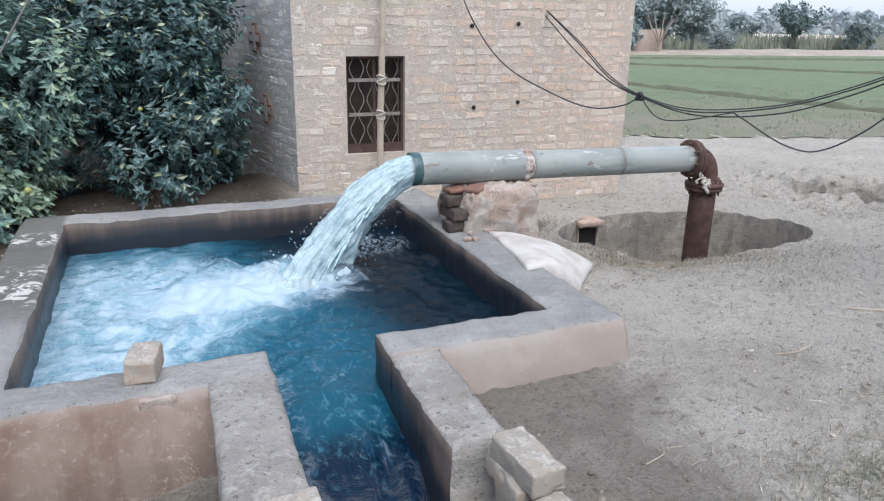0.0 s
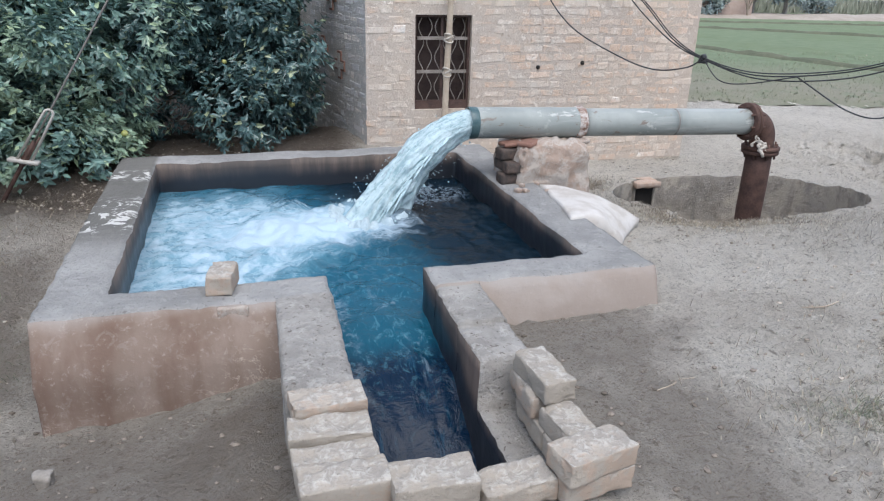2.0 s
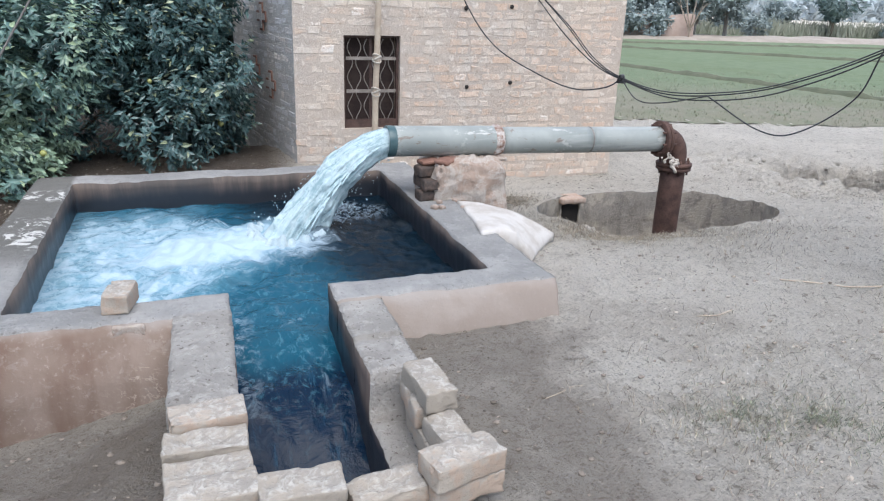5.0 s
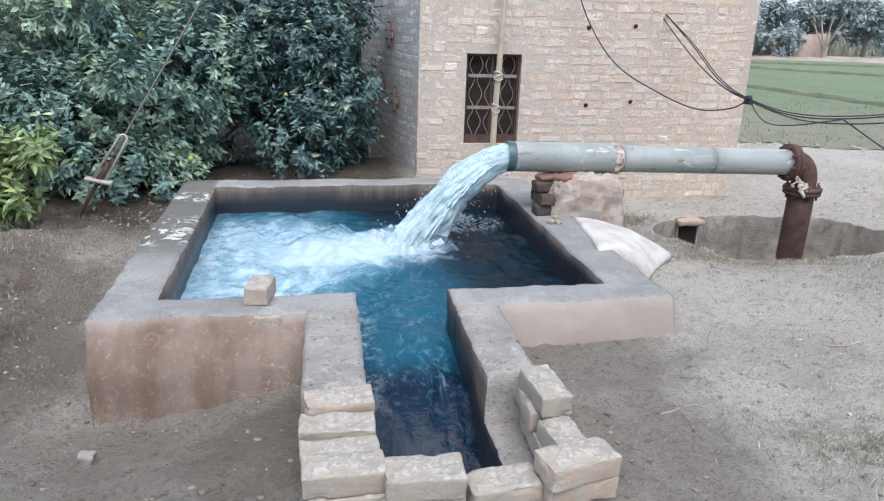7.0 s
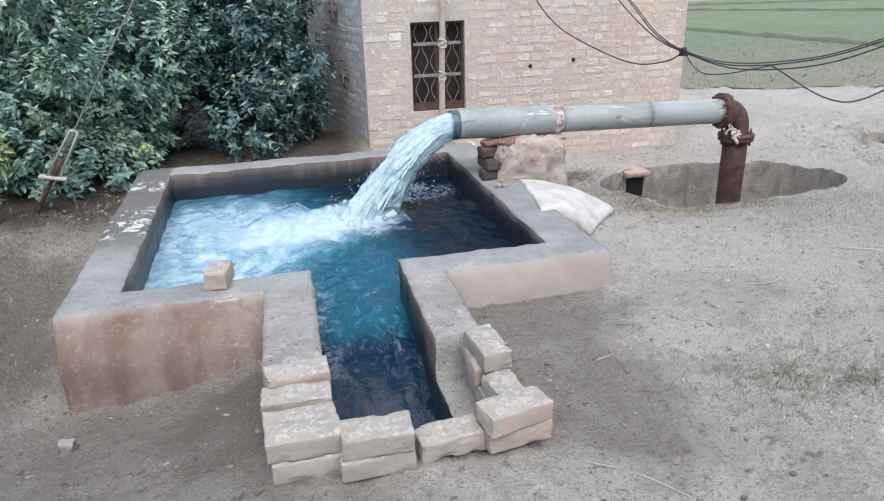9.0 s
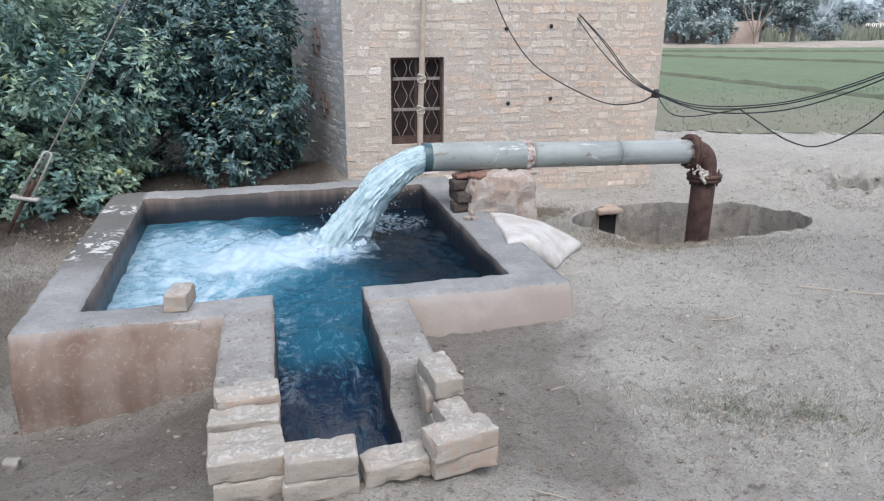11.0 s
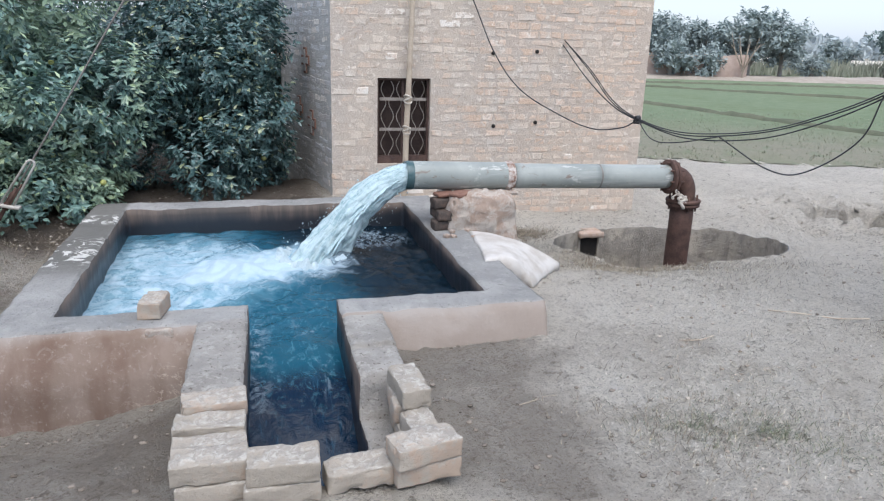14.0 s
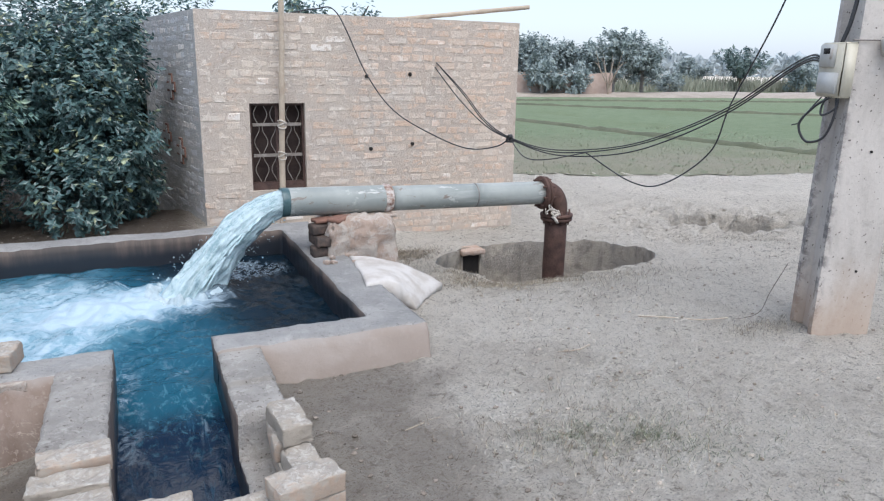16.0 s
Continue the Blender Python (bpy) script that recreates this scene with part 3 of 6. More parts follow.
def jet_material():
    n = Nodes("falling_water")
    co = n.t.nodes.new("ShaderNodeTexCoord").outputs["UV"]
    m = n.t.nodes.new("ShaderNodeMapping")
    m.inputs["Scale"].default_value = (15.0, 3.4, 1.0)
    n.link(co, m.inputs["Vector"])
    s = n.noise(1.6, 6, 0.72, 0.9, m.outputs[0])
    g = n.noise(30.0, 5, 0.7, 0.5)
    f = n.ramp(n.math("ADD", n.math("MULTIPLY", s, 0.6), n.math("MULTIPLY", g, 0.4)), 0.38, 0.60)
    c = n.mix(f, (0.285, 0.415, 0.455), (0.49, 0.615, 0.655))
    n.out(c, n.ramp(f, 0.0, 1.0, 0.12, 0.5), n.math("ADD", s, n.math("MULTIPLY", g, 0.4)), 0.7, 0.025)
    return n.mat


M_FOAM = plain("foam", (0.42, 0.54, 0.60), (0.58, 0.69, 0.74), 18, 0.6, 0.8, 0.02)
M_WATER, M_JET = water_material(), jet_material()

# ---------------------------------------------------------------- ground
PIT = (4.52, 1.93, 0.98, 0.84)


def height(x, y):
    """The lie of the land."""
    right = 0.235 - 0.30 * smooth(0.3, 3.6, y)
    if y < 0:
        left = 0.27 - 0.29 * math.exp(-((y + 0.06) / 0.62) ** 2)
    else:
        left = -0.02 + 0.16 * smooth(0.0, 1.4, y) + 0.05 * smooth(1.5, 3.0, y) - 0.25 * smooth(4.2, 6.0, y)
    k = smooth(0.1, 1.5, x)
    if y > 2.6:
        k = k * (1 - smooth(2.6, 3.4, y)) + smooth(1.6, 4.6, x) * smooth(2.6, 3.4, y)
    z = left * (1 - k) + right * k
    z -= 0.075 * math.exp(-((x - 3.8) ** 2 / 0.16 + (y - 1.30) ** 2 / 0.06))
    z += 0.075 * math.exp(-((x - 1.3) ** 2 + (y + 1.35) ** 2) / 0.3)
    z += (0.17 + 0.10 * nz(x, y, 5, 3.5)) * smooth(0.35, 0.95, y + 0.2 * nz(x, y, 6, 2.5)) * (1 - smooth(1.7, 2.5, y)) * math.exp(-((x + 0.85) / 0.50) ** 2)
    far = smooth(5.0, 14.0, math.hypot(x - 1, y - 1))
    z = z * (1 - far) - 0.12 * far
    # dug hollow with its spoil
    d = math.hypot(x - 7.65, (y - 2.72) * 1.1)
    d += 0.20 * nz(x, y, 7, 2.2) + 0.10 * nz(x, y, 4, 6.0)
    lip = math.exp(-((d - 1.02) / 0.30) ** 2)
    z += -0.85 * smooth(0.86, 0.62, d) + lip * (0.02 + 0.16 * nz(x, y, 3, 2.4)) * smooth(1.6, 3.2, y)
    z -= (0.13 + 0.10 * nz(x, y, 2, 4.0)) * (math.exp(-((x - 6.25) ** 2 / 0.05 + (y - 2.2) ** 2 / 0.03)) + 0.8 * math.exp(-((x - y - 4.95) ** 2 / 0.35 + (x + y - 8.35) ** 2 / 0.02)))
    z += (0.11 * nz(x, y, 8, 3.5) + 0.10 * nz(x, y, 9, 8.0)) * math.exp(-(d / 1.7) ** 2)
    near = 1 - smooth(9, 25, math.hypot(x - 2, y))
    z += near * (0.022 * nz(x, y, 0, 1.4) + 0.018 * nz(x, y, 1, 5.0) + 0.018 * nz(x, y, 2, 11.0) + 0.011 * nz(x, y, 3, 20.0))
    return z


def pit_wobble(a):
    return 1 + 0.035 * nz(math.cos(a), math.sin(a), 0, 1.6) + 0.018 * nz(math.cos(a), math.sin(a), 3, 6.0)


def line_steps(lo, hi, a, b, fine, growth=1.16):
    """Coordinates from lo to hi, fine between a and b and widening outside."""
    xs = list(np.arange(a, b, fine))
    s, v = fine, xs[-1]
    while v < hi:
        s *= growth
        v += s
        xs.append(v)
    s, v = fine, xs[0]
    while v > lo:
        s *= growth
        v -= s
        xs.insert(0, v)
    return xs


def in_hole(x, y):
    tank = 0.06 < x < 2.50 and 0.06 < y < 2.43
    channel = 0.93 < x < 1.66 and -1.16 < y < 0.2
    return tank or channel


def build_ground():
    xs, ys = line_steps(-500, 700, -1.4, 9.6, 0.03), line_steps(-300, 900, -2.4, 4.4, 0.03)
    cx, cy, ra, rb = PIT
    verts, radius = [], []
    for y in ys:
        for x in xs:
            rho = math.hypot((x - cx) / ra, (y - cy) / rb)
            if rho < 2:
                rho /= pit_wobble(math.atan2((y - cy) / rb, (x - cx) / ra))
            px, py = x, y
            if abs(rho - 1) < 0.022:
                px, py = cx + (x - cx) / rho, cy + (y - cy) / rho
                rho = 1.0
            verts.append((px, py, height(px, py)))
            radius.append(rho)
    n, faces = len(xs), []
    for j in range(len(ys) - 1):
        for i in range(n - 1):
            q = (j * n + i, j * n + i + 1, (j + 1) * n + i + 1, (j + 1) * n + i)
            if all(radius[k] < 1.001 for k in q):
                continue
            mx, my = (xs[i] + xs[i + 1]) / 2, (ys[j] + ys[j + 1]) / 2
            if in_hole(mx, my):
                continue
            faces.append(q)
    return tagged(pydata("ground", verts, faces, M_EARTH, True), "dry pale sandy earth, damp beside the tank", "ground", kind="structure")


build_ground()


def build_pit():
    """The lined well pit round the rising pipe."""
    cx, cy, ra, rb = PIT
    bm = bmesh.new()
    n, rows = 96, 14
    rings = []
    for k in range(rows):
        ring = []
        for i in range(n):
            a = 2 * math.pi * i / n
            w = pit_wobble(a)
            x, y = cx + ra * w * math.cos(a), cy + rb * w * math.sin(a)
            top = height(x, y) + 0.004
            z = top - 1.25 * k / (rows - 1)
            d = (0.03 * nz(x, y, z, 3) + 0.02 * nz(x, y, z, 9)) * min(1, k / 2)
            ring.append(bm.verts.new((x - math.cos(a) * (d + 0.004), y - math.sin(a) * (d + 0.004), z)))
        rings.append(ring)
    for r0, r1 in zip(rings, rings[1:]):
        for i in range(n):
            bm.faces.new((r0[(i + 1) % n], r0[i], r1[i], r1[(i + 1) % n]))
    bm.faces.new(rings[-1])
    pit = finish("well_pit", bm, M_PITWALL)
    return tagged(pit, "round plastered well pit sunk in the ground", "well pit", kind="structure")


build_pit()

# ---------------------------------------------------------------- tank
RIM = 0.42


def tank_top(x, y):
    """Height of the masonry at a place, or None where there is none."""
    if 0 <= x <= 2.57 and 0 <= y <= 2.52:
        inside = 0.24 < x < 2.31 and 0.20 < y < 2.31
        mouth = 1.10 < x < 1.53 and y < 0.3
        return None if inside or mouth else RIM
    if 0.88 <= x <= 1.10 and -0.72 <= y < 0:
        return RIM + 0.008
    if 1.53 <= x <= 1.73 and -0.60 <= y < 0:
        return RIM - 0.014 if y > -0.33 else RIM - 0.03
    if 1.53 <= x <= 1.73 and -1.10 <= y < -0.60:
        return 0.20
    if 0.90 <= x <= 1.08 and -1.13 <= y < -0.72:
        return 0.235
    return None


def build_tank():
    """Masonry walls raised from the plan on a fine grid, with worn arrises."""
    tank = thing("water_tank", "low square irrigation tank of plastered brick full of rushing water", "water tank")
    step = 0.022
    marks_x = [0, 0.24, 0.88, 0.90, 1.08, 1.10, 1.53, 1.73, 2.31, 2.57]
    marks_y = [-1.13, -1.10, -0.72, -0.60, -0.33, 0, 0.20, 0.3, 2.31, 2.52]

    def steps(marks):
        out = []
        for a, b in zip(marks, marks[1:]):
            k = max(1, round((b - a) / step))
            out += [a + (b - a) * i / k for i in range(k)]
        return out + [marks[-1]]

    xs, ys = steps(marks_x), steps(marks_y)
    bm = bmesh.new()
    front_row = min(range(len(ys)), key=lambda j: abs(ys[j]))
    cell = {}
    for i in range(len(xs) - 1):
        for j in range(len(ys) - 1):
            cell[i, j] = tank_top((xs[i] + xs[i + 1]) / 2, (ys[j] + ys[j + 1]) / 2)
    cache = {}

    def vert(i, j, z, key):
        k = (i, j, key)
        if k not in cache:
            x, y = xs[i], ys[j]
            around = [cell.get((i + a, j + b)) for a in (-1, 0) for b in (-1, 0)]
            edge = any(h is None or abs(h - around[0]) > 0.05 if around[0] is not None else True for h in around)
            wx, wy = 0.006 * nz(x, y, z, 4.5), 0.006 * nz(x + 7, y, z, 4.5)
            if edge:
                wx += 0.0045 * nz(x, y, z + 5, 20) + 0.003 * nz(x, y, z + 5, 45)
                wy += 0.0045 * nz(x, y, z + 9, 20) + 0.003 * nz(x, y, z + 9, 45)
            dz = 0.008 * nz(x, y, z, 3) + 0.005 * nz(x, y, z, 14) + (0.006 * nz(x, y, z, 24) if y < -0.02 else 0)
            if key[0] == "t" and edge:
                dz -= 0.007 + 0.013 * max(0, nz(x, y, 2, 11))
            if y < -0.01 and x < 1.3:
                wx -= 0.014 * smooth(0.0, -0.6, y)
            if j == front_row and key[0] == "s" and (x < 0.885 or x > 1.725):
                wy -= 0.085 * min(1, (RIM - z) / 0.2)
            cache[k] = bm.verts.new((x + wx, y + wy, z + dz))
        return cache[k]

    def water_side(x, y):
        return (0.2 < x < 2.35 and 0.15 < y < 2.35) or (1.09 < x < 1.54 and y < 0.31)

    for (i, j), h in cell.items():
        if h is None:
            continue
        key = ("t", round(h, 2))
        f = bm.faces.new([vert(a, b, h, key) for a, b in ((i, j), (i + 1, j), (i + 1, j + 1), (i, j + 1))])
        f.material_index = 0
        for di, dj, a, b in ((0, -1, (i, j), (i + 1, j)), (1, 0, (i + 1, j), (i + 1, j + 1)), (0, 1, (i + 1, j + 1), (i, j + 1)), (-1, 0, (i, j + 1), (i, j))):
            other = cell.get((i + di, j + dj))
            if other is not None and other > h - 0.011:
                continue
            low = -0.6 if other is None else other
            n = max(1, round((h - low) / 0.06))
            mx, my = (xs[i] + xs[i + 1]) / 2 + di * 0.03, (ys[j] + ys[j + 1]) / 2 + dj * 0.03
            wet = water_side(mx, my)
            for k in range(n):
                z0, z1 = h - (h - low) * k / n, h - (h - low) * (k + 1) / n
                k0 = key if k == 0 else ("s", round(z0, 2))
                k1 = ("t", round(other, 2)) if other is not None and k == n - 1 else ("s", round(z1, 2))
                f = bm.faces.new((vert(*a, z0, k0), vert(*a, z1, k1), vert(*b, z1, k1), vert(*b, z0, k0)))
                f.material_index = 2 if wet else (1 if my > -0.06 else 0)
    bmesh.ops.recalc_face_normals(bm, faces=bm.faces)
    part("masonry_wall", bm, [M_TOP, M_FACE, M_WET], tank, "pinkish plaster with grey worn cement rim")
    bm = rough_block((0.115, 0.016, 0.060), 0.006, 3, 0.008, 88.0, 18)
    bmesh.ops.translate(bm, verts=bm.verts, vec=(0.715, -0.010, 0.345))
    part("mortar_patch", bm, M_BLOCK, tank, "pale smear of mortar on the plaster")
    bm = bmesh.new()
    box(bm, 0.2, 2.4, 0.15, 2.4, -0.62, -0.58)
    box(bm, 1.05, 1.6, -1.3, 0.15, -0.62, -0.58)
    part("floor_slab", bm, M_WET, tank)
    return tank


build_tank()


def water_level(x, y):
    if y > 0.25:
        z = 0.215
    else:
        z = 0.215 - 0.05 * smooth(0.25, -0.25, y) - 0.30 * smooth(-0.22, -0.85, y)
    d = math.hypot((x - 1.42) / 1.2, y - 1.30)
    z += 0.035 * math.exp(-((d - 0.30) / 0.16) ** 2) + 0.02 * math.exp(-(d / 0.8) ** 2)
    rough_here = math.exp(-(d / 0.9) ** 2)
    z += (0.010 + 0.038 * rough_here) * nz(x, y, 0, 5.0) + (0.005 + 0.017 * rough_here) * nz(x, y, 4, 15.0)
    if y < 0.1:
        z += 0.012 * nz(x * 2.0, y, 2, 9.0)
    return z


def build_water():
    xs = np.arange(0.225, 2.345, 0.0175)
    ys = np.arange(-1.2, 2.345, 0.0175)
    verts, index, faces = [], {}, []
    for j, y in enumerate(ys):
        for i, x in enumerate(xs):
            if y > 0.175 or 1.07 < x < 1.57:
                index[i, j] = len(verts)
                verts.append((x, y, water_level(x, y)))
    for (i, j), k in index.items():
        q = [(i, j), (i + 1, j), (i + 1, j + 1), (i, j + 1)]
        if all(p in index for p in q):
            faces.append([index[p] for p in q])
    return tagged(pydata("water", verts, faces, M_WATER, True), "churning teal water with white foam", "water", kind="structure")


build_water()


def jet_at(t):
    return 2.21 - 0.67 * t, 1.61 - 0.12 * t * t, 0.765 - 0.58 * t ** 1.7


def build_jet():
    """Water thrown from the spout, thick and ragged, down to the pool."""
    jet = thing("water_jet", "thick white jet of water pouring from the pipe", "water jet", (1.54, 1.49, 0.19))
    origin = Vector((1.54, 1.49, 0.19))
    bm = bmesh.new()
    uv = bm.loops.layers.uv.new("flow")
    n, sides = 80, 96
    rings = []
    for i in range(n + 1):
        t = 1.15 * i / n
        x, y, z = jet_at(t)
        slope = math.atan2(-0.95 * max(t, 0.01) ** 0.7, -0.66)
        rw = 0.088 + 0.042 * t
        rh = 0.088 + 0.045 * t
        nx, nzv = -math.sin(slope), math.cos(slope)
        ring = []
        for k in range(sides):
            a = 2 * math.pi * k / sides
            ca, sa = math.cos(a), math.sin(a)
            d = 1 + (0.03 + 0.24 * t) * noise.noise(Vector((ca * 1.6, sa * 1.6, t * 6.0)))
            d += (0.02 + 0.26 * t) * noise.noise(Vector((ca * 4, sa * 4, t * 10 + 4)))
            d += (0.02 + 0.17 * t) * noise.noise(Vector((ca * 13, sa * 13, t * 5)))
            d += 0.20 * t * t * noise.noise(Vector((ca * 9, sa * 9, t * 16)))
            u, v = ca * rw * d, sa * rh * d
            ring.append(bm.verts.new(Vector((x + nx * v, y + u, z + nzv * v)) - origin))
        rings.append(ring)
    for i, (r0, r1) in enumerate(zip(rings, rings[1:])):
        for k in range(sides):
            f = bm.faces.new((r0[k], r0[(k + 1) % sides], r1[(k + 1) % sides], r1[k]))
            for loop, (kk, ii) in zip(f.loops, ((k, i), (k + 1, i), (k + 1, i + 1), (k, i + 1))):
                loop[uv].uv = (kk / sides, ii / n)
    part("stream", bm, M_JET, jet)
    # torn ropes of water that leave the stream and fall beside it
    rng = random.Random(15)
    bm = bmesh.new()
    for k in range(150):
        a, t0, span = rng.uniform(0, 2 * math.pi), rng.uniform(0.12, 0.85), rng.uniform(0.06, 0.20)
        stray = rng.uniform(0.9, 1.16)
        pts, rad = [], []
        for i in range(9):
            t = t0 + span * i / 8
            x, y, z = jet_at(t)
            if z < 0.20:
                break
            r = (0.090 + 0.055 * t) * (stray + 0.16 * i / 8 * (stray - 0.9) * 4)
            pts.append(Vector((x + 0.8 * r * math.sin(a), y + r * math.cos(a), z + 0.6 * r * math.sin(a))) - origin + Vector((0, 0, 0.006 * nz(k, t, 0, 9))))
            rad.append((0.003 + 0.008 * rng.random()) * math.sin(math.pi * (i + 0.5) / 9) + 0.001)
        if len(pts) > 3:
            tube(bm, pts, rad, 6)
    part("torn_water", bm, M_JET, jet, "torn ropes of falling water")
    # ragged collar of splash where it lands
    bm = bmesh.new()
    n, sides = 14, 120
    rings = []
    for i in range(n + 1):
        t = i / n
        ring = []
        for k in range(sides):
            a = 2 * math.pi * k / sides
            spike = noise.noise(Vector((math.cos(a) * 6, math.sin(a) * 6, 2))) + 0.6 * noise.noise(Vector((math.cos(a) * 17, math.sin(a) * 17, 5)))
            r = 0.13 + 0.16 * t + 0.03 * spike
            h = (0.066 + 0.050 * spike) * math.sin(math.pi * min(1, t * 1.15)) ** 1.5 - 0.01
            px, py = 1.52 + r * math.cos(a) * 1.1, 1.47 + r * math.sin(a)
            ring.append(bm.verts.new(Vector((px, py, 0.215 + h + 0.015 * nz(px, py, t, 25))) - origin))
        rings.append(ring)
    for r0, r1 in zip(rings, rings[1:]):
        for k in range(sides):
            bm.faces.new((r0[k], r0[(k + 1) % sides], r1[(k + 1) % sides], r1[k]))
    part("splash", bm, M_FOAM, jet, "ragged white splash collar")
    rng = random.Random(5)
    bm = bmesh.new()
    for _ in range(1100):
        t = rng.random() ** 0.6
        x, y, z = jet_at(t)
        x, y, z = x + rng.gauss(0, 0.05 + 0.08 * t), y + rng.gauss(0, 0.04 + 0.09 * t), z + rng.gauss(0, 0.03 + 0.03 * t)
        if z < 0.23:
            z = 0.23 + abs(rng.gauss(0, 0.05))
        bmesh.ops.create_icosphere(bm, subdivisions=1, radius=rng.uniform(0.0015, 0.003) + 0.005 * rng.random() ** 4, matrix=Matrix.Translation((x, y, z)))
    drops = finish("spray", bm, M_JET)
    tagged(drops, "fine drops of spray round the jet", "spray", kind="stuff")


build_jet()


# ---------------------------------------------------------------- pipe
def build_pipe():
    pipe = thing("discharge_pipe", "grey painted delivery pipe with rusty flanges and elbow", "pipe", (4.42, 1.62, -0.95))
    base = Vector((4.42, 1.62, -0.95))

    def axis(x):
        return Vector((x, 1.60 + 0.01 * (x - 2.2), 0.768 - 0.026 * (x - 2.2))) - base

    bm = bmesh.new()
    outer = [axis(x) for x in np.linspace(2.17, 2.90, 12)]
    r_out = tube(bm, outer, 0.098, 40, caps=False)
    r_in = tube(bm, outer, 0.090, 40, caps=False)
    for a, b in ((r_out[0], r_in[0]),):
        for k in range(40):
            bm.faces.new((a[k], b[k], b[(k + 1) % 40], a[(k + 1) % 40]))
    bmesh.ops.recalc_face_normals(bm, faces=bm.faces)
    part("spout_pipe", bm, M_PIPE, pipe)
    bm = bmesh.new()
    tube(bm, [axis(x) for x in (2.166, 2.170, 2.195, 2.212, 2.220)], [0.0985, 0.1, 0.1, 0.0995, 0.0982], 40, caps=False, wobble=0.01)
    part("stained_mouth", bm, plain("wet_algae", (0.03, 0.075, 0.085), (0.07, 0.12, 0.13), 20, 0.35), pipe, "dark wet algae-stained pipe mouth")
    bm = bmesh.new()
    tube(bm, [axis(x) for x in np.linspace(2.97, 3.637, 12)], 0.090, 40)
    part("middle_pipe", bm, M_PIPE, pipe)
    bm = bmesh.new()
    tube(bm, [axis(x) for x in np.linspace(3.648, 4.24, 12)], 0.090, 40)
    part("end_pipe", bm, M_PIPE, pipe)
    bm = bmesh.new()
    tube(bm, [axis(x) for x in (3.635, 3.638, 3.648, 3.65)], [0.085, 0.0912, 0.0912, 0.085], 40)
    part("weld_seam", bm, plain("grimy_seam", (0.15, 0.145, 0.135), (0.24, 0.225, 0.21), 18), pipe, "thin dark pipe seam")
    bm = bmesh.new()
    tube(bm, [axis(x) for x in np.linspace(2.895, 2.965, 9)], [0.094, 0.100, 0.103, 0.104, 0.103, 0.101, 0.099, 0.096, 0.089], 40, wobble=0.11)
    part("joint_collar", bm, plain("rusty_collar", (0.58, 0.55, 0.52), (0.20, 0.105, 0.07), 26, 0.8, 0.8, 0.01, fine=3.0), pipe, "rust-streaked lumpy pipe joint")

    def flange(name, at, direction, radius):
        bm = bmesh.new()
        d = Vector(direction).normalized()
        p = Vector(at)
        tube(bm, [p, p + d * 0.004, p + d * 0.022, p + d * 0.026], [radius - 0.006, radius, radius, radius - 0.006], 32)
        f = part(name, bm, M_RUST, pipe, "rusty bolted flange")
        side = d.orthogonal().normalized()
        for k in range(8):
            turn = Matrix.Rotation(2 * math.pi * k / 8 + 0.2, 3, d)
            c = p + (turn @ side) * (radius - 0.022)
            bm = bmesh.new()
            tube(bm, [c - d * 0.028, c + d * 0.055], 0.008, 6)
            part("bolt", bm, M_RUST, f)
        return f

    a = axis(4.24)
    flange("upper_flange", a - Vector((0.004, 0, 0)), (1, 0, 0), 0.132)
    flange("upper_flange", a + Vector((0.026, 0, 0)), (1, 0, 0), 0.128)
    bm = bmesh.new()
    start = axis(4.285)
    cx = 4.405 - base.x
    bend = [start]
    r = cx - start.x
    for k in range(13):
        ang = math.pi / 2 * k / 12
        bend.append(Vector((start.x + 0.01 + (r - 0.01) * math.sin(ang), start.y, start.z - (r + 0.02) * (1 - math.cos(ang)))))
    bend.append(Vector((cx, start.y, start.z - r - 0.06)))
    tube(bm, bend, 0.085, 36, caps=False)
    part("elbow", bm, M_RUST, pipe, "rusty cast elbow")
    z = bend[-1].z
    flange("lower_flange", (cx, start.y, z + 0.004), (0, 0, -1), 0.132)
    flange("lower_flange", (cx, start.y, z - 0.026), (0, 0, -1), 0.128)
    bm = bmesh.new()
    tube(bm, [(cx, start.y, z - 0.05 - k * (z + 0.03) / 12 * 1.0) for k in range(13)], 0.090, 32, wobble=0.03)
    part("riser_pipe", bm, M_RUST, pipe, "dark rusty riser pipe")
    rng = random.Random(3)
    for k in range(6):
        bm = bmesh.new()
        p = Vector((cx - 0.135 + 0.012 * k, start.y - 0.10, z + 0.10 - 0.014 * k))
        pts = [p]
        for i in range(7):
            pts.append(pts[-1] + Vector((rng.uniform(-0.020, 0.026), rng.uniform(-0.012, 0.006), rng.uniform(-0.024, 0.004))))
        tube(bm, spline(pts, 3), 0.0075 + 0.004 * rng.random(), 8, wobble=0.9)
        part("rag", bm, M_RAG, pipe, "twisted grey rag tied at the flange")
    return pipe


build_pipe()


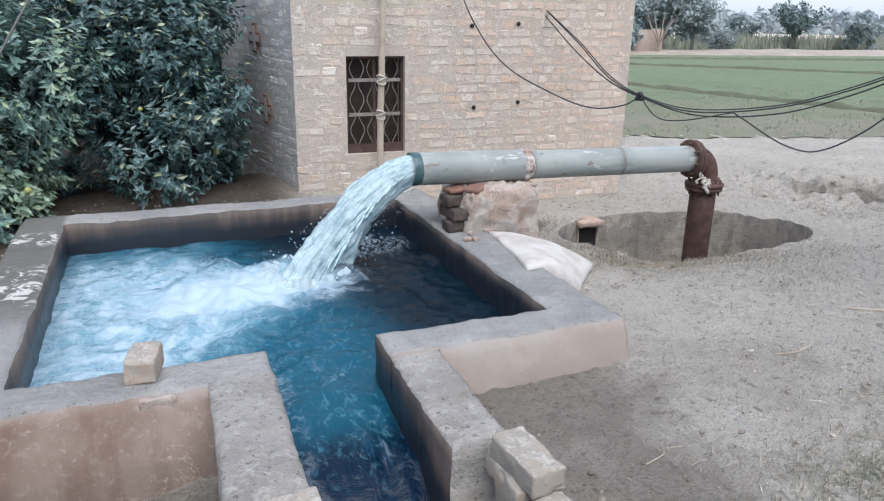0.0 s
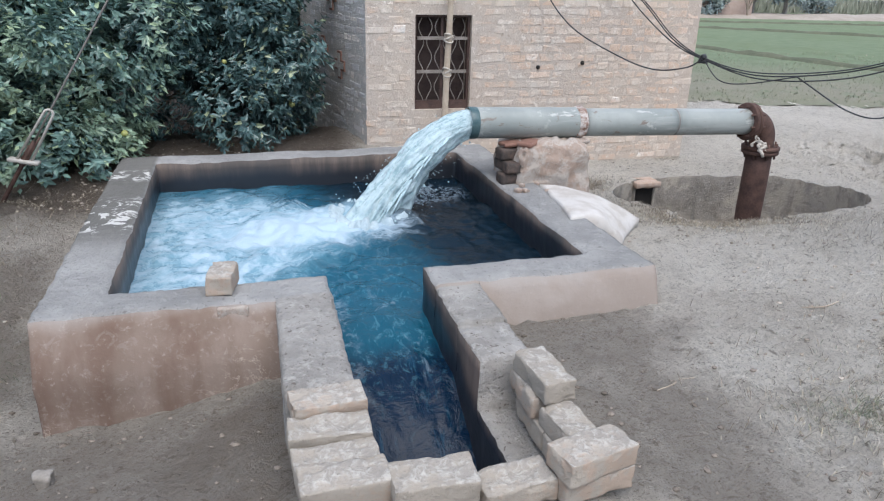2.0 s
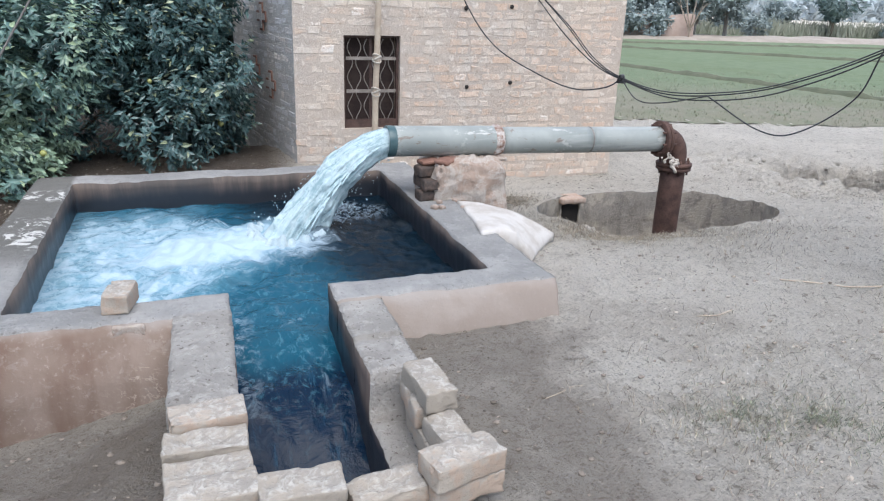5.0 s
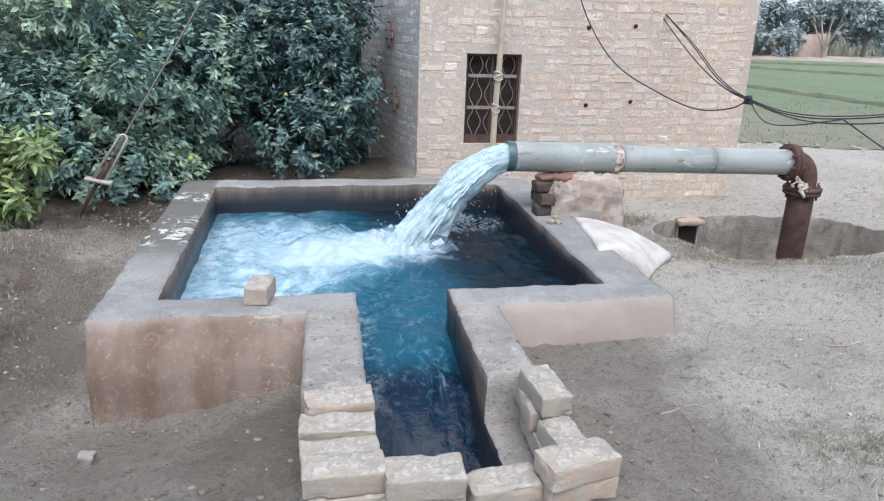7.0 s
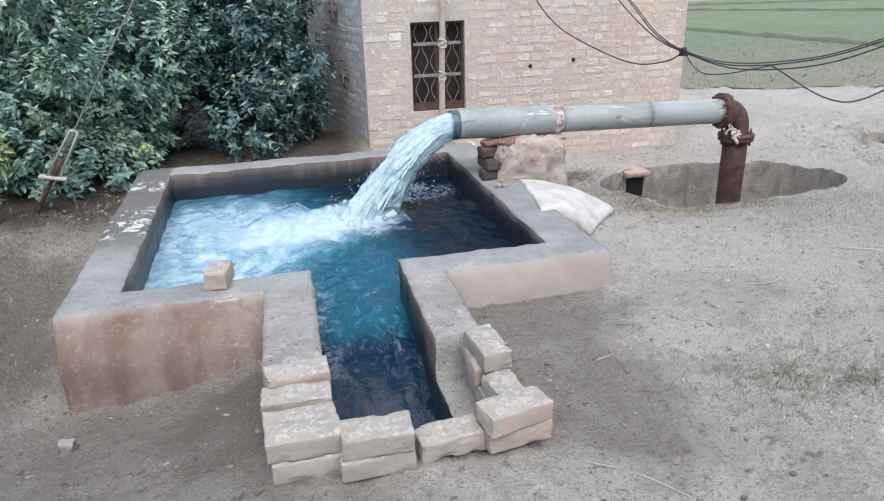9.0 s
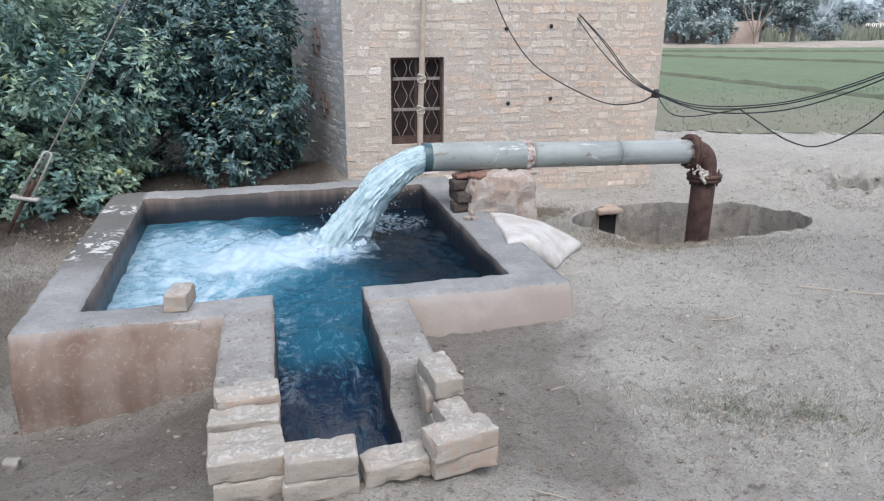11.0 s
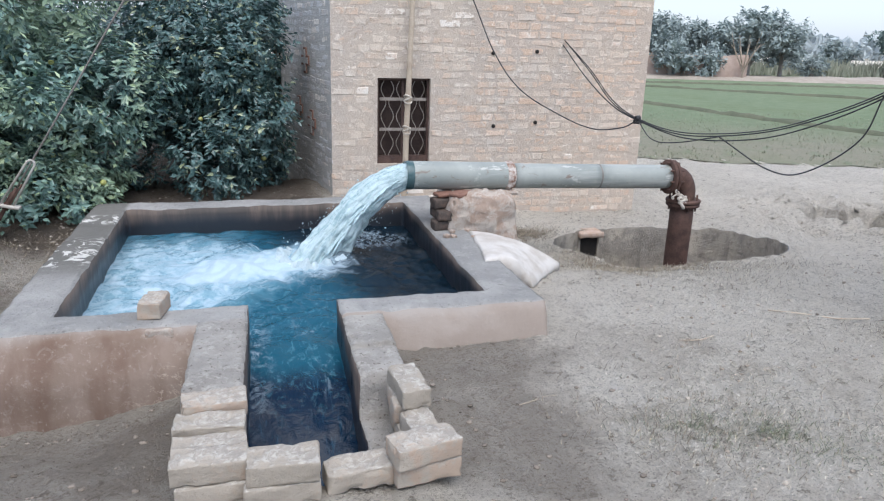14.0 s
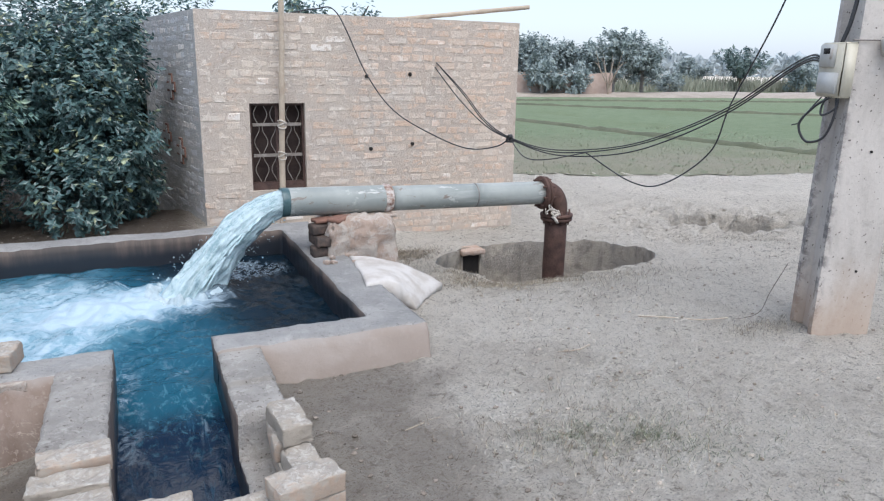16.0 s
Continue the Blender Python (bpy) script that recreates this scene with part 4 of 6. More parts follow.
def build_support():
    block = rough_block((0.50, 0.42, 0.40), 0.05, 4, 0.035, 4.2, 5.0)
    for v in block.verts:
        k = v.co.z / 0.40
        v.co.x *= 1.15 - 0.28 * k
        v.co += Vector((nz(*v.co, 12), nz(*(v.co + Vector((5, 0, 0))), 12), nz(*(v.co + Vector((9, 0, 0))), 12))) * 0.016
        v.co += v.co.normalized() * 0.022 * (0.6 - abs(nz(*v.co, 7))) * min(1, v.co.z / 0.08)
    ob = finish("pipe_support", block, M_BLOCK)
    ob.location = (2.685, 1.58, 0.255)
    tagged(ob, "crumbling brick and mortar block under the pipe", "support block")
    for k, (x, y, z, rz, m) in enumerate(((2.435, 1.44, 0.418, 6, M_DARK), (2.40, 1.47, 0.488, 4, M_RUST), (2.44, 1.50, 0.558, 12, M_RUST), (2.47, 1.53, 0.628, 8, M_BRICK_RED), (2.66, 1.55, 0.640, -12, M_BLOCK), (2.86, 1.50, 0.63, 22, M_BLOCK), (2.55, 1.47, 0.645, 40, M_BRICK_RED))):
        b = finish("old_brick", rough_block((0.21, 0.10, 0.068 if k < 3 else 0.03), 0.012, 3, 0.007, k + 9.0), brick_stained if k < 3 else m)
        b.matrix_world = pose(x, y, z, 0, 0, rz + (90 if k == 1 else 0))
        tagged(b, "dark stained brick wedged under the pipe" if k < 3 else "broken brick packing under the pipe", "brick", "bricks under the pipe")


brick_stained = plain("stained_brick", (0.04, 0.033, 0.03), (0.115, 0.078, 0.062), 12, 0.8, 0.6, 0.006)
build_support()

# ---------------------------------------------------------------- loose bricks on and round the channel
LOOSE = (
    # x, y, base z, turn, tilt, length, width, height, hollow
    (0.680, 0.160, 0.418, 80, 0, 0.175, 0.105, 0.080, False),
    (0.985, -0.785, 0.395, 3, 0, 0.225, 0.115, 0.060, False),
    (0.975, -0.905, 0.365, -2, 1, 0.235, 0.115, 0.068, True),
    (0.980, -1.020, 0.345, 2, 0, 0.235, 0.110, 0.070, False),
    (0.985, -1.130, 0.365, 1, 0, 0.235, 0.115, 0.072, False),
    (0.995, -1.140, 0.292, -1, 0, 0.225, 0.115, 0.072, False),
    (1.205, -1.185, 0.372, -2, 0, 0.222, 0.120, 0.070, False),
    (1.200, -1.190, 0.300, 1, 0, 0.230, 0.120, 0.072, False),
    (1.440, -1.165, 0.300, 6, 0, 0.215, 0.112, 0.070, True),
    (1.655, -1.185, 0.378, 12, 0, 0.228, 0.118, 0.072, False),
    (1.660, -1.175, 0.304, 8, 0, 0.225, 0.115, 0.074, False),
    (1.695, -0.765, 0.375, 94, 1, 0.235, 0.112, 0.074, False),
    (1.685, -0.730, 0.300, 88, 0, 0.225, 0.112, 0.074, False),
    (1.700, -0.980, 0.300, 92, 0, 0.225, 0.112, 0.074, False),
    (1.690, -0.800, 0.225, 90, 0, 0.225, 0.112, 0.074, False),
    (1.690, -1.030, 0.225, 90, 0, 0.225, 0.112, 0.074, False),
)


def build_loose():
    for k, (x, y, z, rz, ry, a, b, c, frog) in enumerate(LOOSE):
        bm = rough_block((a, b, c), 0.006, 4, 0.0065, k + 1.0, 11.0, frog)
        ob = finish("brick", bm, M_BRICK_LOOSE)
        ob.matrix_world = pose(x, y, z, 0, ry, rz)
        if k == 0:
            tagged(ob, "single weathered brick lying on the tank rim", "brick")
        else:
            tagged(ob, "mortar-crusted brick laid loose " + ("with an oval hollow on top" if frog else "at the channel end"), "brick", "bricks at the channel end")


build_loose()

# ---------------------------------------------------------------- pump house
HX0, HX1, HY, HTOP = 1.89, 5.17, 3.675, 2.12
WIN = (2.33, 2.85, 0.48, 1.305)
house = thing("pump_house", "small flat-roofed pump house of mud-washed brick", "pump house", (3.5, 3.675, 0.0))
HO = Vector((3.5, 3.675, 0.0))


def wall_panel(name, length, z0, z1, thick, material, m, openings=()):
    """A wall of that length along +x, its face at y = 0, with openings through it."""
    bm = bmesh.new()
    xs = sorted({0.0, length, *[v for o in openings for v in o[:2]]})
    zs = sorted({z0, z1, *[v for o in openings for v in o[2:]]})
    for a, b in zip(xs, xs[1:]):
        for c, d in zip(zs, zs[1:]):
            if any(o[0] - 1e-6 < a and b < o[1] + 1e-6 and o[2] - 1e-6 < c and d < o[3] + 1e-6 for o in openings):
                continue
            box(bm, a, b, 0, thick, c, d, m)
    bmesh.ops.remove_doubles(bm, verts=bm.verts, dist=1e-5)
    bm.verts.index_update()
    seen = {}
    for f in bm.faces:
        seen.setdefault(frozenset(v.index for v in f.verts), []).append(f)
    bmesh.ops.delete(bm, geom=[f for fs in seen.values() if len(fs) > 1 for f in fs], context="FACES_ONLY")
    return part(name, bm, material, house, flat=True)


def bricks_on(wall, length, z0, z1, material, m, openings, seed, limit):
    """Brick faces in courses, proud of the mortar, in uneven old work."""
    rng = random.Random(seed)
    shapes = []
    for k in range(14):
        bm = bmesh.new()
        L, h = (rng.uniform(0.19, 0.225) if k < 6 else rng.uniform(0.095, 0.125)), rng.uniform(0.056, 0.068)
        vs, fs = box(bm, -L / 2, L / 2, -0.006, 0.01, -h / 2, h / 2)
        bmesh.ops.bevel(bm, geom=[e for e in bm.edges if all(v.co.y < 0 for v in e.verts)], offset=0.007, segments=1, affect="EDGES")
        for v in bm.verts:
            v.co.x += rng.uniform(-0.014, 0.014)
            v.co.z += rng.uniform(-0.008, 0.008)
            v.co.y += rng.uniform(-0.003, 0.003)
        me = bpy.data.meshes.new("brick")
        bm.to_mesh(me)
        bm.free()
        me.materials.append(material)
        shapes.append((L, me))
    spots, row, z = [], 0, z0 + 0.04
    while z < z1 - 0.03:
        x = -0.11 if row % 2 else 0.0
        if row % 3 == 2:
            x -= 0.055
        x += rng.uniform(-0.012, 0.012)
        while x < length - 0.04:
            k = rng.randrange(6) if rng.random() < 0.45 else 6 + rng.randrange(8)
            L = shapes[k][0]
            c = x + L / 2 + 0.006
            x += L + rng.uniform(0.008, 0.016)
            if c - L / 2 < -0.002 or c + L / 2 > length + 0.002:
                continue
            if any(o[0] < c + L / 2 and c - L / 2 < o[1] and o[2] < z + 0.033 and z - 0.033 < o[3] for o in openings):
                continue
            spots.append((c, z + rng.uniform(-0.007, 0.007), k, rng.uniform(-0.0070, -0.0028), rng.uniform(-2.2, 2.2)))
        z += 0.0805
        row += 1
    rng.shuffle(spots)
    rest_v, rest_f = [], []
    for n, (c, z, k, proud, turn) in enumerate(spots):
        mm = m @ pose(c, -proud, z, 0, turn, 0)
        if n < limit:
            ob = new("brick", shapes[k][1])
            ob.parent = wall
            ob.matrix_basis = mm
        else:
            me = shapes[k][1]
            o = len(rest_v)
            rest_v += [tuple(mm @ v.co) for v in me.vertices]
            rest_f += [[i + o for i in p.vertices] for p in me.polygons]
    if rest_v:
        ob = pydata("bricks", rest_v, rest_f, material)
        ob.parent = wall
        tagged(ob, kind="stuff")


def build_house():
    front = Matrix.Translation(Vector((HX0, HY, 0)) - HO)
    L = HX1 - HX0
    win = (WIN[0] - HX0, WIN[1] - HX0, WIN[2], WIN[3])
    w = wall_panel("front_wall", L, -0.4, HTOP, 0.23, M_MORTAR, front, [win])
    far = Vector((1.53, 5.9, 0))
    d = (Vector((HX0, HY, 0)) - far)
    length = d.length
    side = Matrix.Translation(far - HO) @ Matrix.Rotation(math.atan2(d.y, d.x), 4, "Z")
    crosses = ((length - 0.97, 1.42), (length - 0.75, 0.80), (length - 1.30, 0.90))
    w2 = wall_panel("side_wall", length, -0.5, HTOP - 0.003, 0.23, M_MORTAR_SIDE, side)
    back = Matrix.Translation(Vector((HX1, 3.91, 0)) - HO) @ Matrix.Rotation(math.pi / 2, 4, "Z")
    wall_panel("end_wall", 2.1, -0.4, HTOP - 0.002, 0.23, M_MORTAR, back)
    rear = Matrix.Translation(Vector((HX1, 6.1, 0)) - HO) @ Matrix.Rotation(math.pi, 4, "Z")
    wall_panel("rear_wall", HX1 - 1.6, -0.4, HTOP - 0.004, 0.2, M_MORTAR, rear)
    bm = bmesh.new()
    vs = [Vector(p) - HO for p in ((HX0 + 0.24, HY + 0.24, HTOP - 0.12), (HX1 - 0.02, HY + 0.24, HTOP - 0.12), (HX1 - 0.02, 5.95, HTOP - 0.12), (1.80, 5.95, HTOP - 0.12))]
    low = [bm.verts.new(v) for v in vs]
    top = [bm.verts.new(v + Vector((0, 0, 0.1))) for v in vs]
    bm.faces.new(low[::-1]), bm.faces.new(top)
    for k in range(4):
        bm.faces.new((low[k], low[(k + 1) % 4], top[(k + 1) % 4], top[k]))
    part("roof", bm, M_MORTAR, house, flat=True)
    # cross-shaped vents, edged in red brick
    for cx, cz in crosses:
        bm = bmesh.new()
        for dx, dz, a, b in ((0, 0, 0.055, 0.13), (-0.105, 0, 0.05, 0.05), (0.105, 0, 0.05, 0.05)):
            box(bm, cx + dx - a, cx + dx + a, -0.014, 0.02, cz + dz - b, cz + dz + b, side)
        v = part("cross_vent", bm, M_BRICK_RED, house, "cross-shaped brick vent", flat=True)
        bm = bmesh.new()
        box(bm, cx - 0.035, cx + 0.035, -0.018, 0.0, cz - 0.11, cz + 0.11, side)
        box(bm, cx - 0.135, cx - 0.036, -0.018, 0.0, cz - 0.03, cz + 0.03, side)
        box(bm, cx + 0.036, cx + 0.135, -0.018, 0.0, cz - 0.03, cz + 0.03, side)
        part("opening", bm, M_MORTAR_SIDE, v, "vent filled with grey mortar", flat=True)
    # putlog holes left in the front: near-black plugs paint the darkness inside
    for x, z in ((3.508, 0.851), (3.957, 0.888), (3.927, 1.583), (3.47, 1.56)):
        bm = bmesh.new()
        p = Vector((x, HY, z)) - HO
        tube(bm, [p + Vector((0, -0.016, 0)), p + Vector((0, -0.012, 0)), p + Vector((0, 0.02, 0))], [0.014, 0.020, 0.016], 12)
        part("putlog_hole", bm, M_DARK, house, "small dark hole in the brickwork")
    # window
    x0, x1, z0, z1 = win
    x0, x1 = x0 + HX0, x1 + HX0
    bm = bmesh.new()
    y0, y1 = HY + 0.05, HY + 0.10

    def wbox(a, b, c, d, e=y0, f=y1):
        box(bm, a - HO.x, b - HO.x, e - HO.y, f - HO.y, c, d)

    wbox(x0, x0 + 0.022, z0, z1), wbox(x1 - 0.022, x1, z0, z1)
    wbox(x0 + 0.022, x1 - 0.022, z1 - 0.022, z1), wbox(x0 + 0.022, x1 - 0.022, z0, z0 + 0.075)
    win_ob = part("window", bm, M_FRAME, house, "maroon window frame with iron grille", flat=True)
    bm = bmesh.new()
    wbox(x0, x1, z0 - 0.02, z1 + 0.02, HY + 0.20, HY + 0.215)
    part("shutter", bm, plain("dark_shutter", (0.035, 0.022, 0.02), (0.06, 0.04, 0.034), 8), win_ob, "dark closed wooden shutter", flat=True)
    for z in (0.815, 1.105):
        bm = bmesh.new()
        wbox(x0 + 0.03, x1 - 0.03, z - 0.014, z + 0.014, y0 - 0.012, y0 + 0.006)
        part("crossbar", bm, M_BAR, win_ob, "worn flat iron bar", flat=True)
    bm = bmesh.new()
    cx = (x0 + x1) / 2
    wbox(cx - 0.012, cx + 0.012, z0 + 0.07, z1 - 0.03, y0 + 0.012, y0 + 0.03)
    part("mullion", bm, M_FRAME, win_ob, flat=True)
    # wavy grille rods
    for i in range(6):
        xx = x0 + 0.07 + i * (x1 - x0 - 0.14) / 5
        bm = bmesh.new()
        pts = [Vector((xx + 0.024 * math.sin((z - z0) * 24 + (math.pi if i % 2 else 0)), y0 + 0.02, z)) - HO for z in np.linspace(z0 + 0.07, z1 - 0.03, 60)]
        tube(bm, pts, 0.004, 6)
        part("grille_rod", bm, M_BAR, win_ob)
    return front, w, L, win, side, w2, length, crosses


HOUSE = build_house()

# ---------------------------------------------------------------- things at the house
def build_bamboo():
    pole = thing("bamboo_pole", "weathered bamboo pole tied upright against the window grille", "bamboo pole", (2.575, 3.60, 0.1))
    bm = bmesh.new()
    pts, rad = [], []
    for i in range(49):
        z = 2.75 * i / 48
        pts.append((0.045 * z / 1.5 + 0.006 * nz(z, 0, 0, 2), -0.03, z))
        rad.append(0.030 - 0.003 * z + (0.005 if i % 6 == 0 else 0))
    tube(bm, pts, rad, 14)
    part("cane", bm, M_BAMBOO, pole)
    for z in (0.71, 1.0):
        for k in range(3):
            bm = bmesh.new()
            ring = [(0.045 * z / 1.5 + 0.036 * math.cos(a), -0.03 + 0.036 * math.sin(a), z + 0.018 * k + 0.02 * math.sin(a + k * 2)) for a in np.linspace(0, 2 * math.pi, 15)]
            tube(bm, ring, 0.007, 6, wobble=0.6)
            part("tie", bm, M_RAG, pole, "twisted rag tie")
    return pole


build_bamboo()


def build_roof_cane():
    bm = bmesh.new()
    a, b = Vector((3.9, 4.05, 2.12)), Vector((5.28, 3.68, 2.285))
    tube(bm, [a.lerp(b, k / 14) for k in range(15)], [0.022 + (0.003 if k % 3 == 0 else 0) for k in range(15)], 10)
    tagged(finish("roof_pole", bm, M_BAMBOO), "old bamboo pole lying on the roof edge", "bamboo pole")


build_roof_cane()

# ---------------------------------------------------------------- sack
def build_sack():
    A, B, C, D = (Vector(p) for p in ((2.57, 1.30), (3.13, 1.08), (2.78, 0.67), (2.48, 0.68)))
    n = 34

    def bed(p, u, v):
        start = (2.60 - A.lerp(D, v).x) / (B.lerp(C, v).x - A.lerp(D, v).x)
        fall = max(0.0, (u - start) / (1 - start))
        return max(0.430 - 0.19 * fall ** 1.9, height(p.x, p.y) + 0.010)

    bm = bmesh.new()
    grids = []
    for s in (1, 0):
        grid = []
        grids.append(grid)
        for j in range(n + 1):
            row = []
            for i in range(n + 1):
                u, v = i / n, j / n
                p = A.lerp(B, u).lerp(D.lerp(C, u), v)
                swell = (16 * u * (1 - u) * v * (1 - v)) ** 0.30
                p += Vector((0.014 * nz(u, v, 5, 4), 0.014 * nz(u, v, 7, 4)))
                p = (A + B + C + D) / 4 + (p - (A + B + C + D) / 4) * (1 + 0.05 * (abs(2 * u - 1) * abs(2 * v - 1)) ** 3)
                fold = 0.010 * abs(nz(u * 1.2, v * 3.0, 2, 2.2)) + 0.006 * nz(u * 2, v * 4, 4, 4.0)
                h = swell * (0.010 + 0.022 * u * (1 - 0.4 * u) + fold)
                z = bed(p, u, v)
                low = 0.400 if p.x < 2.57 else max(height(p.x, p.y) + 0.002, z - 0.14)
                row.append(bm.verts.new((p.x, p.y, z + h if s else low)))
            grid.append(row)
        for j in range(n):
            for i in range(n):
                q = [grid[j][i], grid[j][i + 1], grid[j + 1][i + 1], grid[j + 1][i]]
                bm.faces.new(q if s else q[::-1])
    rim = [(0, i) for i in range(n)] + [(j, n) for j in range(n)] + [(n, i) for i in range(n, 0, -1)] + [(j, 0) for j in range(n, 0, -1)]
    for (j, i), (jj, ii) in zip(rim, rim[1:] + rim[:1]):
        bm.faces.new((grids[0][j][i], grids[0][jj][ii], grids[1][jj][ii], grids[1][j][i]))
    bmesh.ops.remove_doubles(bm, verts=bm.verts, dist=0.002)
    bmesh.ops.recalc_face_normals(bm, faces=bm.faces)
    n_ = Nodes("woven_sack").world()
    w = n_.t.nodes.new("ShaderNodeTexWave")
    w.inputs["Scale"].default_value = 90
    n_.link(n_.co, w.inputs["Vector"])
    c = n_.mix(n_.ramp(n_.noise(7, 4), 0.4, 0.65), (0.53, 0.505, 0.48), (0.42, 0.385, 0.35))
    m = n_.out(c, 0.7, n_.math("ADD", n_.noise(25, 4), n_.math("MULTIPLY", w.outputs["Fac"], 0.3)), 0.4, 0.006)
    tagged(finish("sack", bm, m), "dusty white woven plastic sack slumped against the rim", "sack")


build_sack()

# ---------------------------------------------------------------- cables
def build_cables():
    rng = random.Random(8)
    runs = (
        ("cable", "thin black cable slung from the roof to the knot", 0.006, ((2.75, 3.95, 2.12), (2.98, 3.68, 2.165), (3.17, 3.62, 2.13), (3.41, 3.50, 1.59), (3.62, 3.30, 1.25), (3.91, 3.00, 1.04), (4.14, 2.75, 0.94), (4.34, 2.58, 0.97), (4.44, 2.50, 1.05))),
        ("power_cable", "black power cable slung between the wall and the pole", 0.0055, ((4.23, 3.68, 1.69), (4.29, 3.20, 1.42), (4.33, 2.80, 1.18), (4.44, 2.50, 1.05), (4.70, 2.15, 0.96), (5.01, 1.65, 1.04), (5.19, 1.20, 1.21), (5.28, 0.75, 1.43), (5.03, 0.10, 1.70), (4.82, -0.22, 1.77), (4.77, -0.33, 1.76))),
        ("power_cable", "black power cable slung between the wall and the pole", 0.0055, ((4.20, 3.68, 1.66), (4.25, 3.20, 1.37), (4.335, 2.80, 1.150), (4.44, 2.50, 1.045), (4.71, 2.14, 0.935), (5.02, 1.65, 0.995), (5.20, 1.20, 1.175), (5.28, 0.75, 1.41), (5.03, 0.10, 1.685), (4.81, -0.22, 1.755), (4.77, -0.34, 1.75))),
        ("power_cable", "black power cable slung between the wall and the pole", 0.005, ((4.22, 3.68, 1.70), (4.30, 3.20, 1.432), (4.335, 2.80, 1.197), (4.44, 2.50, 1.06), (4.69, 2.16, 0.98), (5.00, 1.65, 1.055), (5.18, 1.20, 1.225), (5.27, 0.75, 1.445), (5.02, 0.10, 1.715), (4.82, -0.22, 1.785), (4.77, -0.33, 1.77))),
        ("slack_wire", "thin slack wire hanging below the cables", 0.005, ((4.44, 2.50, 1.05), (4.51, 2.35, 0.90), (4.65, 2.20, 0.89), (4.85, 1.90, 0.98))),
        ("pole_wire", "thin black wire looping up to the pole top", 0.006, ((4.85, 1.90, 0.98), (5.12, 1.60, 0.76), (5.30, 1.40, 0.77), (5.46, 1.10, 1.06), (5.42, 0.90, 1.46), (5.32, 0.45, 2.15), (5.15, -0.1, 3.2), (5.02, -0.45, 4.1))),
    )
    for name, label, r, pts in runs:
        bm = bmesh.new()
        tube(bm, spline(pts, 12), r, 7)
        tagged(finish(name, bm, M_CABLE), label, "cable", "cables between house and pole")
    bm = bmesh.new()
    for k in range(5):
        c = Vector((4.44, 2.50, 1.05))
        loop = [c + Vector((0.03 * math.cos(a + k), 0.02 * math.sin(2 * a + k), 0.032 * math.sin(a))) for a in np.linspace(0, 2 * math.pi, 15)]
        tube(bm, loop, 0.007, 6)
    tagged(finish("cable_knot", bm, M_CABLE), "knot of black cable binding the wires together", "cable knot")
    bm = bmesh.new()
    tube(bm, sag((-2.6, 1.2, 1.77), (1.56, 5.60, 2.06), 0.04), 0.006, 6)
    tagged(finish("wire", bm, M_WIRE), "thin grey wire strung to the house corner", "wire")


build_cables()


def build_guy():
    guy = thing("guy_wire", "slanting steel stay wire with a rusty clamp", "guy wire", (-0.83, 2.38, 0.02))
    d = Vector((0.93, 0.0, 1.46)).normalized()
    bm = bmesh.new()
    tube(bm, [d * t for t in np.linspace(0.62, 7.5, 30)], 0.0065, 8)
    part("strand", bm, M_WIRE, guy)
    bm = bmesh.new()
    tube(bm, [d * t for t in np.linspace(-0.1, 0.66, 8)], 0.014, 10)
    part("anchor_rod", bm, M_RUST, guy, "rusty anchor rod")
    side = Vector((1.46, 0.1, -0.93)).normalized()
    bm = bmesh.new()
    loop = []
    for k in range(25):
        a = math.pi * k / 24
        loop.append(d * (0.86 + 0.03 * math.sin(a)) + side * 0.026 * math.cos(a))
    tube(bm, [d * 0.50 + side * 0.040] + loop + [d * 0.50 - side * 0.040], 0.0085, 8)
    part("shackle", bm, M_CLAMP, guy, "bent steel bow of the clamp")
    bm = bmesh.new()
    across = Vector((0.98, -0.05, -0.20)).normalized()
    deep = across.cross(d).normalized()
    m = Matrix((across, deep, across.cross(deep))).transposed().to_4x4()
    box(bm, -0.09, 0.09, -0.035, 0.035, -0.011, 0.011, Matrix.Translation(d * 0.51) @ m)
    bmesh.ops.bevel(bm, geom=bm.edges[:], offset=0.004, segments=1, affect="EDGES")
    part("clamp_plate", bm, M_CLAMP, guy, "flat iron clamp plate")
    for s, reach in ((-1, 0.62), (1, 0.70)):
        bm = bmesh.new()
        tube(bm, [d * 0.48 + side * 0.016 * s, d * reach + side * 0.016 * s], 0.0075, 6)
        part("clamp_bolt", bm, M_RUST, guy)


build_guy()


